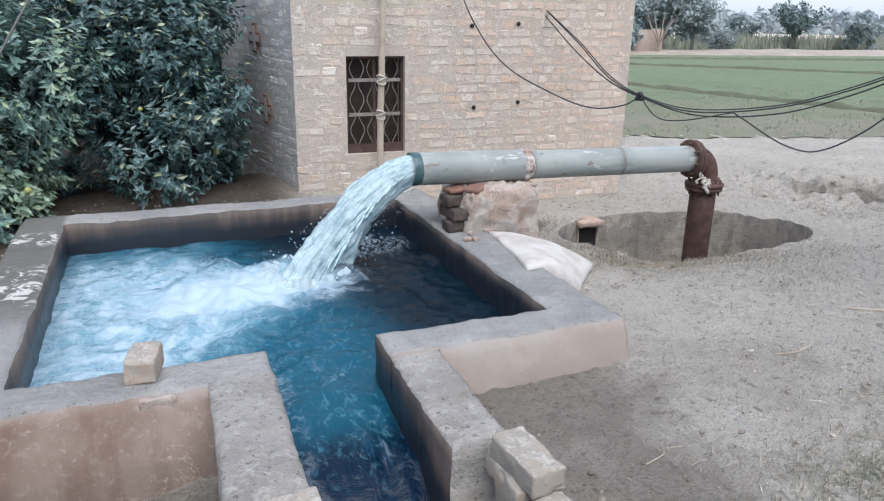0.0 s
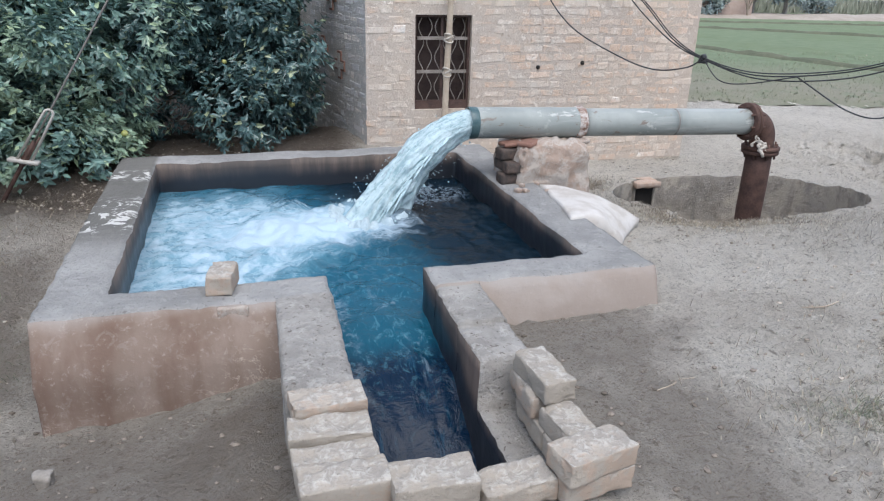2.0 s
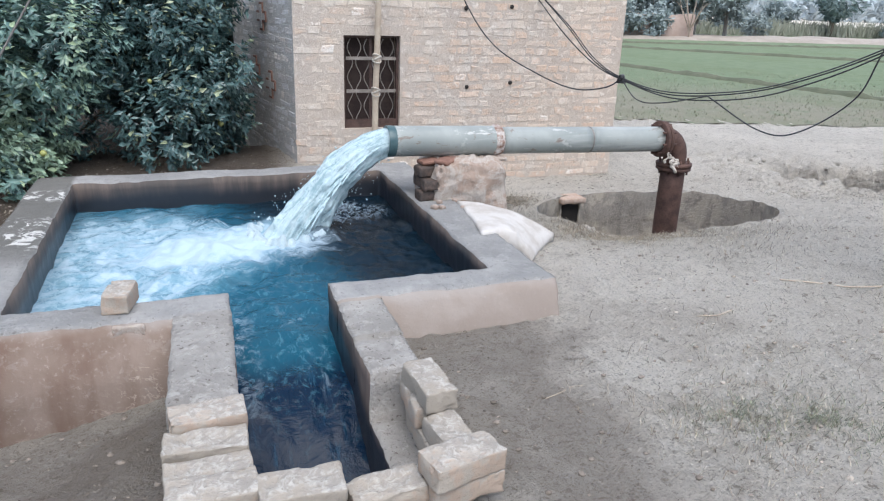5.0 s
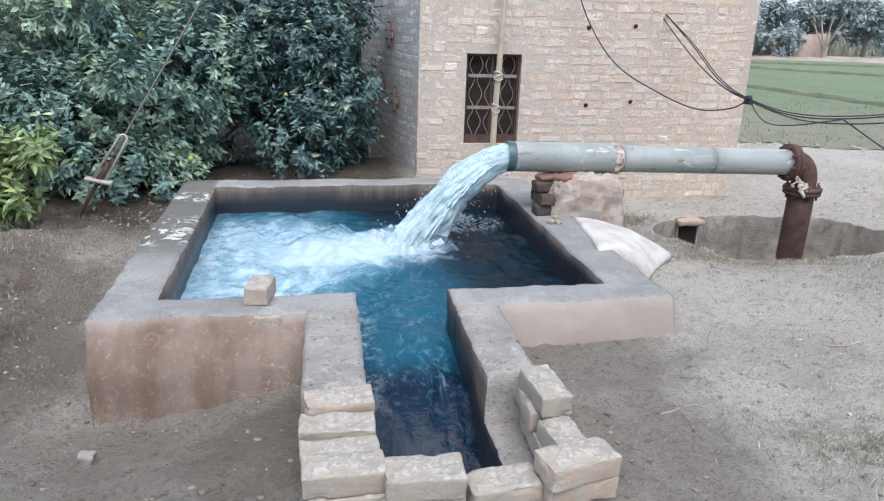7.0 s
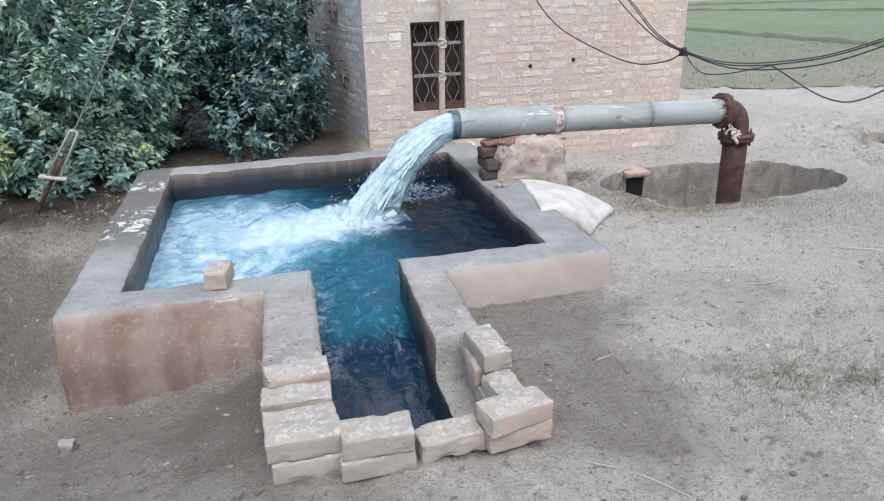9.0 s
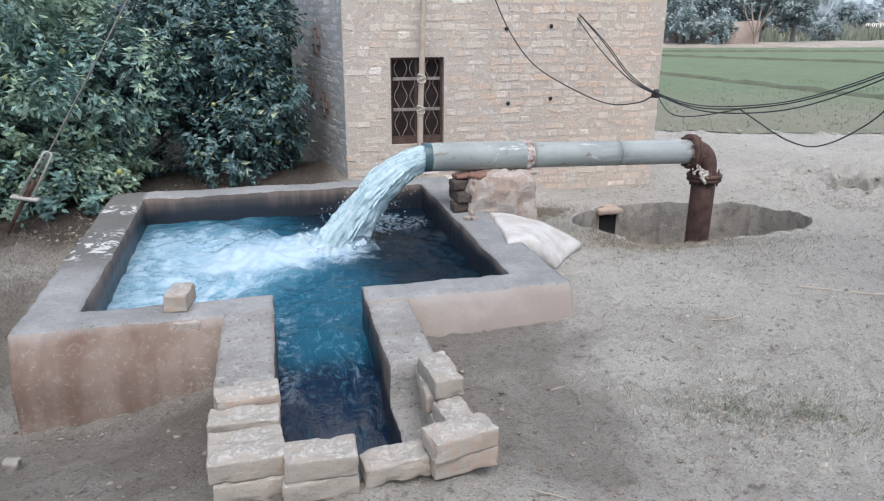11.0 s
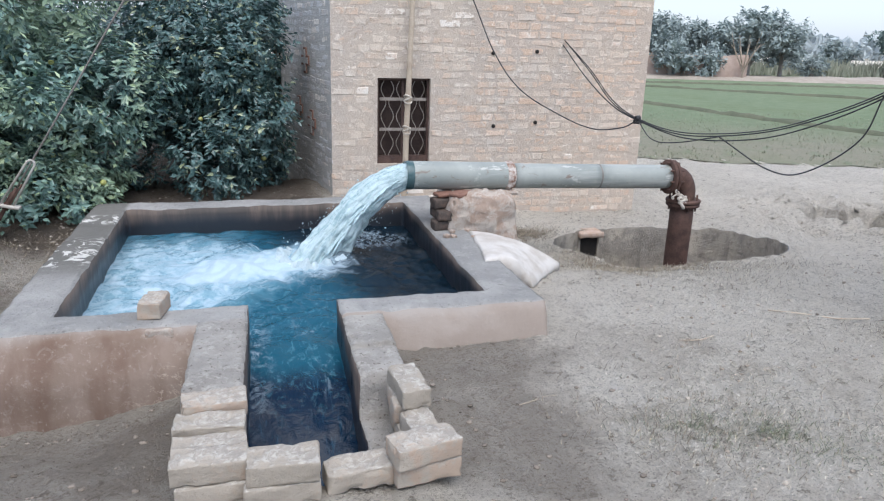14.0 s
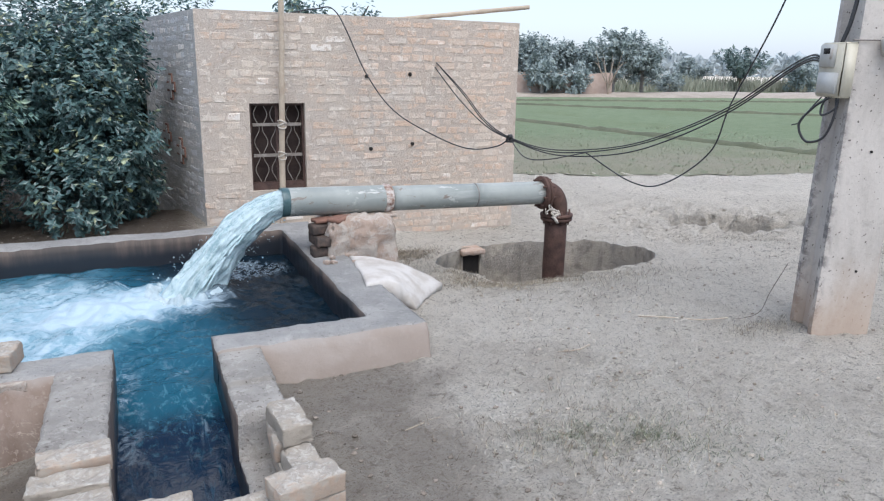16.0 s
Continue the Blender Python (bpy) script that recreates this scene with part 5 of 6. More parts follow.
# ---------------------------------------------------------------- utility pole with meters
def build_pole():
    base = Vector((4.74, -0.55, 0.0))
    ex = Vector((0.92, -0.39, 0)).normalized()
    ey = Vector((0.39, 0.92, 0)).normalized()
    base.z = height(base.x + 0.1, base.y) - 0.3
    pole = thing("utility_pole", "grey concrete utility pole with an I-shaped section", "utility pole", base)
    bm = bmesh.new()
    W, D, t = 0.33, 0.25, 0.04
    outline = [(0, 0), (W, 0), (W, t), (W - 0.06, t + 0.02), (W - 0.06, D - t - 0.02), (W, D - t), (W, D), (0, D), (0, D - t), (0.05, D - t - 0.02), (0.05, t + 0.02), (0, t)]
    rings = []
    for k in range(33):
        z = 8.0 * k / 32
        s = 1 - 0.03 * z
        rings.append([bm.verts.new(ex * ((u - W / 2) * s + W / 2 + 0.003 * nz(z, u, 0, 9)) + ey * ((v - D / 2) * s + D / 2 + 0.003 * nz(z, v, 4, 9)) + Vector((0, 0, z))) for u, v in outline])
    for r0, r1 in zip(rings, rings[1:]):
        for k in range(12):
            bm.faces.new((r0[k], r0[(k + 1) % 12], r1[(k + 1) % 12], r1[k]))
    bm.faces.new(rings[-1])
    part("shaft", bm, M_POLE, pole, flat=True)
    # bolt holes are near-black discs with their inner shade painted
    for z, u in ((0.68, 0.20), (1.35, 0.17)):
        bm = bmesh.new()
        p = ex * u + Vector((0, 0, z))
        tube(bm, [p - ey * 0.003, p + ey * 0.01], 0.007, 10)
        part("bolt_hole", bm, M_DARK, pole)
    # worn-off painted marks as plain bars
    face = Matrix.Rotation(math.atan2(ex.y, ex.x), 4, "Z")
    for u in (0.165, 0.200):
        bm = bmesh.new()
        box(bm, 0, 0.020, 0, 0.004, 0, 0.035, Matrix.Translation(ex * u - ey * 0.004 + Vector((0, 0, 2.30))) @ face)
        part("paint_mark", bm, M_BAR, pole, "faded painted bar", flat=True)

    def body(size, at, material, name, parent, label="", bevel=0.008, tilt=0):
        """A bevelled box: sizes along the pole's face, its depth and up."""
        bm = bmesh.new()
        box(bm, 0, size[0], 0, size[1], 0, size[2], Matrix.Translation(at) @ face @ pose(0, 0, 0, 0, tilt, 0))
        bmesh.ops.bevel(bm, geom=bm.edges[:], offset=bevel, segments=2, affect="EDGES")
        return part(name, bm, material, parent, label)

    up = Vector((0, 0, 1))
    at = base - ex * 0.062
    meter = thing("meter_box", "cream plastic electricity meter box fixed on the pole", "meter box", (at.x, at.y, 1.565))
    body((0.075, 0.235, 0.285), Vector((0, 0, 0)), M_BOX, "case", meter)
    body((0.02, 0.14, 0.12), up * 0.155 - ex * 0.016 + ey * 0.07, M_GREYBOX, "display_cover", meter, "greyish meter window", 0.005)
    body((0.016, 0.19, 0.11), up * 0.02 - ex * 0.012 + ey * 0.02, M_GREYBOX, "terminal_cover", meter, "", 0.005)
    body((0.004, 0.06, 0.03), up * 0.225 - ex * 0.019 + ey * 0.11, M_DARK, "display", meter, "small dark display", 0.001)
    body((0.004, 0.025, 0.05), up * 0.20 - ex * 0.019 + ey * 0.08, M_RAG, "label_bar", meter, "", 0.001)
    at2 = base + ex * 0.13 - ey * 0.075
    meter2 = thing("small_meter", "small grey meter tilted on the pole front", "meter box", (at2.x, at2.y, 1.775))
    body((0.15, 0.07, 0.10), Vector((0, 0, 0)), M_GREYBOX, "case", meter2, "", 0.008, -14)
    body((0.11, 0.008, 0.05), up * 0.04 + ex * 0.02 - ey * 0.006, M_POLE, "cover", meter2, "pale front cover", 0.002, -14)
    bm = bmesh.new()
    c = base + Vector((0, 0, 1.86 - base.z))
    tube(bm, spline([c - ex * 0.03 - ey * 0.004, c + ex * 0.07 - ey * 0.006, c + ex * 0.14 - ey * 0.012]), 0.004, 6)
    tagged(finish("meter_strap", bm, M_WIRE), "thin strap between the two meters", "strap")
    bx = Vector((at.x, at.y, 1.57)) + ey * 0.04
    loops = (
        ((0.02, 0.05, 0.0), (-0.03, 0.12, -0.06), (-0.07, 0.18, -0.16), (-0.04, 0.14, -0.25), (0.0, 0.04, -0.22), (0.02, 0.0, -0.10), (0.03, 0.02, 0.0)),
        ((0.02, 0.10, 0.0), (0.0, 0.10, -0.06), (-0.02, 0.05, -0.10), (0.02, 0.0, -0.06), (0.03, 0.0, 0.0)),
        ((0.02, 0.14, 0.0), (-0.02, 0.17, -0.07), (-0.05, 0.21, -0.15), (-0.08, 0.24, -0.17)),
        ((0.03, 0.05, 0.28), (0.05, 0.03, 0.40), (0.07, 0.03, 0.62), (0.08, 0.03, 1.2), (0.09, 0.03, 2.2)),
    )
    for k, pts in enumerate(loops):
        bm = bmesh.new()
        tube(bm, spline([bx + ex * u + ey * v + up * w for u, v, w in pts], 10), (0.007, 0.006, 0.0035, 0.011)[k], 7)
        tagged(finish("meter_cable", bm, M_CABLE), "black cable looped below the meter box" if k < 3 else "black supply cable running up the pole", "cable", "meter cables")


build_pole()

# ---------------------------------------------------------------- trees
def leaf_cloud(points, normals, length, width, rng, droop=0.3, along=None):
    """Folded two-sided leaves at the points; along gives the way each one points."""
    n = len(points)
    nrm = normals + rng.normal(0, 0.55 if along is None else 0.25, (n, 3))
    nrm[:, 2] += 0.35
    nrm /= np.linalg.norm(nrm, axis=1)[:, None]
    d = rng.normal(0, 1, (n, 3)) + normals * 0.7 if along is None else along + rng.normal(0, 0.18, (n, 3))
    d[:, 2] -= droop
    d -= nrm * np.sum(d * nrm, axis=1)[:, None]
    d /= np.linalg.norm(d, axis=1)[:, None] + 1e-9
    s = np.cross(nrm, d)
    L = length * rng.uniform(0.65, 1.25, n)[:, None]
    W = width * rng.uniform(0.7, 1.2, n)[:, None]
    base, tip = points - d * L * 0.5, points + d * L * 0.5 - nrm * L * 0.10
    mid = points - nrm * W * 0.22
    left, right = points + s * W * 0.5 - d * L * 0.05, points - s * W * 0.5 - d * L * 0.05
    verts = np.stack([base, left, tip, right, mid], axis=1).reshape(-1, 3)
    o = (np.arange(n) * 5)[:, None]
    faces = np.concatenate([o + np.array([[0, 4, 1]]), o + np.array([[1, 4, 2]]), o + np.array([[0, 3, 4]]), o + np.array([[3, 2, 4]])]).reshape(-1, 3)
    return verts.tolist(), faces.tolist()


def leaf_sprays(tips, ways, leaf, rng, per=10):
    """Whorls of leaves along short twigs that end at the tips."""
    n = len(tips)
    ways = ways / np.linalg.norm(ways, axis=1)[:, None]
    a = np.cross(ways, rng.normal(0, 1, (n, 3)))
    a /= np.linalg.norm(a, axis=1)[:, None]
    b = np.cross(ways, a)
    pts, nrm, dirs = [], [], []
    for k in range(per):
        t = k / (per - 1)
        turn = k * 2.4 + rng.uniform(-0.4, 0.4, n)
        out = a * np.cos(turn)[:, None] + b * np.sin(turn)[:, None]
        way = out * (1.0 - 0.55 * t) + ways * (0.30 + 0.75 * t)
        way /= np.linalg.norm(way, axis=1)[:, None]
        pts.append(tips + ways * leaf[0] * (1.9 * t - 1.6) + way * leaf[0] * 0.5)
        nrm.append(ways * (1.0 - 0.4 * t) - out * 0.5 * t)
        dirs.append(way)
    return np.concatenate(pts), np.concatenate(nrm), np.concatenate(dirs)


def build_tree(name, label, at, radius, low, high, count, leaf, seed, material, lumps=26, bark=None, fruit=0, squash=1.0, stems=5, trunk_r=0.06, category="tree", group=""):
    rng = np.random.default_rng(seed)
    x, y = at
    ground_z = height(x, y)
    tree = thing(name, label, category, (x, y, ground_z), group)
    mid, half = (low + high) / 2, (high - low) / 2
    # lumps on an uneven egg
    c = rng.normal(0, 1, (lumps, 3))
    c /= np.linalg.norm(c, axis=1)[:, None]
    c = np.sign(c) * np.abs(c) ** 0.80
    c *= rng.uniform(0.25, 0.86, lumps)[:, None]
    centres = c * np.array([radius, radius * squash, half]) + np.array([0, 0, mid])
    size = rng.uniform(0.17, 0.44, lumps) * (radius + half) / 2
    # leafy twigs all over the lumps, thinner inside
    n = count // 10
    pick = rng.choice(lumps, n, p=size ** 2 / np.sum(size ** 2))
    v = rng.normal(0, 1, (n, 3))
    v /= np.linalg.norm(v, axis=1)[:, None]
    r = size[pick] * (0.50 + 0.56 * rng.uniform(0, 1, n) ** 0.5)
    long = rng.uniform(0, 1, n) < 0.07
    r[long] *= rng.uniform(1.08, 1.34, int(long.sum()))
    tips = centres[pick] + v * r[:, None] * np.array([1, 1, 0.9])
    ways = v + rng.normal(0, 0.35, (n, 3)) + np.array([0, 0, 0.45])
    keep = tips[:, 2] > 0.04
    pts, nrm, dirs = leaf_sprays(tips[keep], ways[keep], leaf, rng)
    keep = pts[:, 2] > 0.01
    verts, faces = leaf_cloud(pts[keep], nrm[keep], leaf[0], leaf[1], rng, 0.25, dirs[keep])
    crown = pydata("crown", verts, faces, material)
    crown.parent = tree
    trunk_top = low + (high - low) * 0.35
    bm = bmesh.new()
    tube(bm, [(0.03 * nz(k, seed, 0, 0.7), 0.03 * nz(seed, k, 0, 0.7), -0.1 + (trunk_top + 0.1) * k / 8) for k in range(9)], [trunk_r * (1.25 - 0.5 * k / 8) for k in range(9)], 10, wobble=0.2)
    part("trunk", bm, bark or M_BARK, tree)
    for k in range(stems):
        goal = Vector(centres[k])
        start = Vector((0, 0, trunk_top * (0.35 + 0.5 * k / max(1, stems))))
        bm = bmesh.new()
        tube(bm, spline([start, start.lerp(goal, 0.5) + Vector((0, 0, 0.08 * high)), goal], 6), [trunk_r * 0.55 * (1 - 0.75 * i / 12) for i in range(13)], 7)
        part("limb", bm, bark or M_BARK, tree)
    for k in range(fruit):
        j = int(rng.integers(0, lumps))
        d = rng.normal(0, 1, 3)
        d[1] = -abs(d[1]) - 0.4
        d /= np.linalg.norm(d)
        p = centres[j] + d * size[j] * 1.02
        if p[2] < 0.2:
            continue
        bm = bmesh.new()
        bmesh.ops.create_icosphere(bm, subdivisions=2, radius=float(rng.uniform(0.020, 0.029)), matrix=Matrix.Translation(p))
        part("fruit", bm, M_FRUIT, tree, "yellow-green citrus fruit")
    return tree


ORCHARD = (
    ((0.62, 4.50), 1.02, -0.25, 2.14, 40000, 11, 14),
    ((-0.85, 3.74), 1.17, -0.8, 2.16, 50000, 12, 14),
    ((-2.25, 3.20), 1.15, -0.5, 2.30, 30000, 13, 6),
    ((0.55, 6.40), 1.15, 0.05, 2.45, 15000, 14, 5),
    ((1.62, 7.15), 1.10, 0.05, 3.25, 14000, 18, 6),
    ((-1.35, 6.20), 1.35, 0.05, 2.45, 15000, 15, 4),
    ((-3.60, 5.60), 1.45, 0.05, 2.75, 12000, 16, 0),
    ((-4.20, 2.80), 1.30, -0.3, 2.40, 12000, 17, 0),
    ((-0.20, 8.60), 1.50, 0.1, 2.90, 9000, 18, 0),
    ((-3.00, 8.60), 1.60, 0.1, 3.00, 9000, 19, 0),
)
for at, r, lo, hi, count, seed, fruit in ORCHARD:
    build_tree("citrus_tree", "dense dark green citrus tree with yellow-green fruit", at, r, lo, hi, count, (0.074, 0.036), seed, M_LEAF_LIGHT if seed in (12, 13, 17) else M_LEAF, 44, None, fruit, group="orchard trees", stems=7)
build_tree("citrus_shrub", "young bright green citrus shoots beside the tank", (-0.90, 2.00), 0.25, 0.0, 0.74, 1500, (0.095, 0.036), 31, M_LEAF_YOUNG, 16, None, 1, trunk_r=0.018, category="shrub")
build_tree("roof_tree", "leafy tree rising behind the pump house roof", (5.6, 12.5), 1.6, 1.4, 3.3, 4200, (0.13, 0.05), 41, M_LEAF, 22, None, 0, trunk_r=0.08)

# ---------------------------------------------------------------- field and distance
def field_edge(x):
    """How far back the crop begins."""
    return 5.3 + 3.4 * math.exp(-max(0.0, x - 5.2) / 3.4) + 0.32 * nz(x, 0, 0, 0.8) + 0.22 * nz(x, 0, 3, 3.0)


def field_material():
    n = Nodes("young_crop").world()
    patch, mid, fine = n.noise(0.35, 4, 0.6), n.noise(2.6, 5, 0.7), n.noise(24, 4, 0.75)
    c = n.mix(n.ramp(mid, 0.35, 0.7), (0.155, 0.205, 0.125), (0.20, 0.25, 0.16))
    c = n.mix(n.ramp(fine, 0.45, 0.7, 0, 0.55), c, (0.225, 0.24, 0.165))
    bare = n.math("MULTIPLY", n.ramp(n.math("ADD", n.axis(1), n.math("MULTIPLY", n.axis(0), 0.45)), 19.0, 12.0), n.ramp(mid, 0.22, 0.50))
    c = n.mix(n.math("MULTIPLY", bare, 0.92), c, (0.255, 0.24, 0.19))
    c = n.mix(n.ramp(patch, 0.45, 0.7, 0, 0.4), c, (0.15, 0.185, 0.10))
    return n.out(c, 0.95, n.math("ADD", mid, fine), 0.9, 0.05, spec=0.15)


def build_field():
    xs = line_steps(4.0, 48, 5.0, 14, 0.16, 1.05)
    vs, total = [0.0], 0.0
    step = 0.14
    while total < 31:
        total += step
        step *= 1.045
        vs.append(total)
    verts, faces = [], []
    for v in vs:
        for x in xs:
            y = field_edge(x) + v + max(0, x - 22) * 0.55 * min(1, v / 3)
            verts.append((x, y, height(x, y) + 0.004 + 0.05 * smooth(0, 1.2, v) + 0.012 * nz(x, y, 0, 2.5) * min(1, v)))
    n = len(xs)
    for j in range(len(vs) - 1):
        for i in range(n - 1):
            if xs[i] < 4.9 and verts[j * n + i][1] < 8.5:
                continue
            faces.append((j * n + i, j * n + i + 1, (j + 1) * n + i + 1, (j + 1) * n + i))
    field = tagged(pydata("field", verts, faces, field_material(), True), "flat green field of young crop", "field", kind="structure")
    m_bund = plain("bund_soil", (0.080, 0.092, 0.058), (0.125, 0.130, 0.085), 1.5, 0.95, 0.8, 0.04, wld=True)
    for pts in (((11.6, 24.5), (12.9, 16.8), (13.9, 11.6), (14.9, 6.9), (15.6, 3.6)), ((14.2, 28.2), (17.5, 24.8), (25.4, 17.2), (31, 12.5)), ((13, 29.5), (18.9, 27.8), (34, 24.8), (46, 22.6)), ((13, 33.5), (24, 32.0), (44, 29))):
        bm = bmesh.new()
        line = spline([(x, y, 0) for x, y in pts], 40)
        rows = []
        for k, p in enumerate(line):
            d = (line[min(k + 1, len(line) - 1)] - line[max(k - 1, 0)]).normalized()
            s = Vector((-d.y, d.x, 0))
            row = []
            for u, h in ((-0.21, -0.03), (-0.11, 0.05), (0.0, 0.085), (0.11, 0.05), (0.21, -0.03)):
                q = p + s * (u * (1 + 0.35 * nz(p.x, p.y, u, 1.1)))
                row.append(bm.verts.new((q.x, q.y, height(q.x, q.y) + 0.05 + h * (1 + 0.6 * nz(q.x, q.y, 2, 2.4)))))
            rows.append(row)
        for r0, r1 in zip(rows, rows[1:]):
            for k in range(4):
                bm.faces.new((r0[k], r0[k + 1], r1[k + 1], r1[k]))
        bmesh.ops.recalc_face_normals(bm, faces=bm.faces)
        part("bund", bm, m_bund, field, "low grassy earth bund")
    # crop blades on the part nearest the path
    rng = np.random.default_rng(77)
    n = 7000
    x = rng.uniform(5.0, 17.0, n)
    off = rng.uniform(0.0, 1.0, n) ** 1.4 * 9.0
    verts, faces = [], []
    for k in range(n):
        y = field_edge(float(x[k])) + off[k]
        if x[k] < 5.3 and y < 8:
            continue
        if nz(x[k], y, 9, 1.3) < -0.25 + 0.25 * math.exp(-off[k]):
            continue
        z = height(float(x[k]), float(y)) + 0.004 + 0.05 * smooth(0, 1.2, float(off[k]))
        a, h, lean = rng.uniform(0, 6.28), rng.uniform(0.02, 0.05), rng.uniform(0.1, 0.8)
        dx, dy = math.cos(a), math.sin(a)
        o = len(verts)
        verts += [(x[k] - dy * 0.010, y + dx * 0.010, z), (x[k] + dy * 0.010, y - dx * 0.010, z), (x[k] + dx * h * lean, y + dy * h * lean, z + h)]
        faces.append((o, o + 1, o + 2))
    tagged(pydata("crop", verts, faces, M_GRASS), "short green crop blades", "crop", kind="stuff")


build_field()


def build_distance():
    # pale farm track along the far edge of the field
    bm = bmesh.new()
    rows = []
    for k in range(60):
        x = 6 + k * 1.35
        y = 36.5 - 0.16 * x + 2.0 * smooth(38, 60, x) + 0.4 * nz(x, 0, 0, 0.3)
        rows.append([bm.verts.new((x + u * 0.2, y + u, height(x, y) + h + 0.10 * nz(x, u, 0, 0.9))) for u, h in ((-2.2, -0.05), (-1.3, 0.18), (0, 0.24), (2.5, 0.22), (3.6, 0.0))])
    for r0, r1 in zip(rows, rows[1:]):
        for k in range(4):
            bm.faces.new((r0[k], r1[k], r1[k + 1], r0[k + 1]))
    bmesh.ops.recalc_face_normals(bm, faces=bm.faces)
    track = finish("track", bm, plain("pale_track", (0.28, 0.245, 0.205), (0.38, 0.33, 0.285), 0.8, 0.95, 0.6, 0.05, wld=True))
    tagged(track, "pale dirt track on a low bank", "track", kind="structure")
    # mud wall under the trees
    bm = bmesh.new()
    n = 60
    top, low, back = [], [], []
    for k in range(n + 1):
        x = 15 + 12.5 * k / n
        y = 34.8 - (x - 15) * 0.28
        z = height(x, y)
        h = 1.35 + 0.10 * nz(x, 0, 0, 0.9) + 0.05 * nz(x, 0, 2, 3)
        low.append(bm.verts.new((x, y, z - 0.2)))
        top.append(bm.verts.new((x, y + 0.03, z + h)))
        back.append(bm.verts.new((x, y + 0.38, z + h - 0.03)))
    foot = [bm.verts.new((v.co.x, v.co.y + 0.4, v.co.z)) for v in low]
    for k in range(n):
        bm.faces.new((low[k], low[k + 1], top[k + 1], top[k]))
        bm.faces.new((top[k], top[k + 1], back[k + 1], back[k]))
        bm.faces.new((back[k], back[k + 1], foot[k + 1], foot[k]))
    bm.faces.new((low[0], top[0], back[0], foot[0])), bm.faces.new((low[n], foot[n], back[n], top[n]))
    # wall colour paled by painted haze
    wall = finish("mud_wall", bm, plain("mud_brick", (0.30, 0.225, 0.19), (0.37, 0.29, 0.25), 0.7, 0.95, 0.6, 0.04, wld=True))
    tagged(wall, "low reddish mud wall under far trees", "wall")
    far = (
        # x, y, radius, low, high, count, seed
        (18.5, 36.5, 2.3, 0.6, 3.9, 3600, 51), (21.5, 36.0, 2.2, 0.5, 4.0, 3200, 52), (24.0, 35.5, 2.3, 0.9, 4.3, 3400, 53), (27.0, 34.2, 2.2, 0.9, 4.2, 3200, 54), (29.3, 33.6, 2.1, 1.3, 5.0, 3000, 55), (31.2, 33.2, 1.7, 1.2, 4.1, 2200, 56),
        (15.0, 37.5, 2.4, 0.5, 4.2, 2600, 57), (42.1, 40.7, 1.5, 0.4, 2.6, 1300, 58), (47.4, 35.2, 1.7, 0.3, 2.9, 1300, 60), (57.0, 38.8, 2.4, 0.3, 3.4, 1500, 61), (64, 37, 2.6, 0.4, 4.2, 1600, 62), (60, 30, 2.0, 0.3, 3.0, 1300, 63), (34.0, 33.8, 0.9, 0.1, 1.3, 500, 64), (23.3, 32.2, 1.5, 0.1, 3.0, 1400, 65), (25.2, 31.8, 1.0, 0.1, 2.0, 800, 66),
    )
    for x, y, r, lo, hi, count, seed in far:
        lo, hi = lo * 0.4, 1.6 + (hi - 1.6) * 0.72
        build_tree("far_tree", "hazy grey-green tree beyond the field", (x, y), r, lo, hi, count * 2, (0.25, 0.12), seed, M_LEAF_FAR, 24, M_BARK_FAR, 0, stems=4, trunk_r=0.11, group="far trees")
    # broad crowned tree with feathery upright fronds
    rng = np.random.default_rng(71)
    tree = thing("frond_tree", "broad dark tree with upright feathery sprays", "tree", (43.2, 36.9, height(43.2, 36.9)))
    pts, nrm = [], []
    for k in range(34):
        a, reach, up = rng.uniform(0, 6.28), rng.uniform(0.6, 2.1), rng.uniform(1.2, 2.5)
        for t in np.linspace(0.15, 1, 34):
            c = np.array([math.cos(a) * reach * t, math.sin(a) * reach * t, 1.0 + up * t - 0.45 * t * t * reach * 0.4])
            pts.append(c + rng.normal(0, 0.12, 3))
            nrm.append(rng.normal(0, 0.6, 3) + np.array([0, 0, 0.6]))
    v, f = leaf_cloud(np.array(pts), np.array(nrm), 0.42, 0.15, rng)
    crown = pydata("crown", v, f, leaf_material("dark_far_leaf", (0.115, 0.165, 0.165), (0.165, 0.215, 0.205), (0.20, 0.25, 0.22), 0.9, 0.1))
    crown.parent = tree
    bm = bmesh.new()
    tube(bm, [(0, 0, -0.2), (0.05, 0, 0.7), (0, 0.05, 1.6)], [0.2, 0.16, 0.1], 10)
    part("trunk", bm, M_BARK, tree)
    # bare branching tree by the wall end
    bare = thing("bare_tree", "small bare branching tree beside the mud wall", "tree", (27.0, 31.0, height(27.0, 31.0)))
    pale_bark = plain("pale_bark", (0.30, 0.24, 0.19), (0.38, 0.31, 0.26), 5)
    for k in range(9):
        a = k * 0.7
        bm = bmesh.new()
        tube(bm, spline([(0, 0, -0.1), (0.1 * math.cos(a), 0.1 * math.sin(a), 0.7), (0.55 * math.cos(a), 0.55 * math.sin(a), 1.5 + 0.1 * (k % 3)), (0.9 * math.cos(a), 0.9 * math.sin(a), 2.0 + 0.2 * (k % 4))], 5), [0.05 * (1 - 0.85 * i / 15) for i in range(16)], 5)
        part("branch", bm, pale_bark, bare)
    # tall dry grass strip and far woods
    v, f = [], []
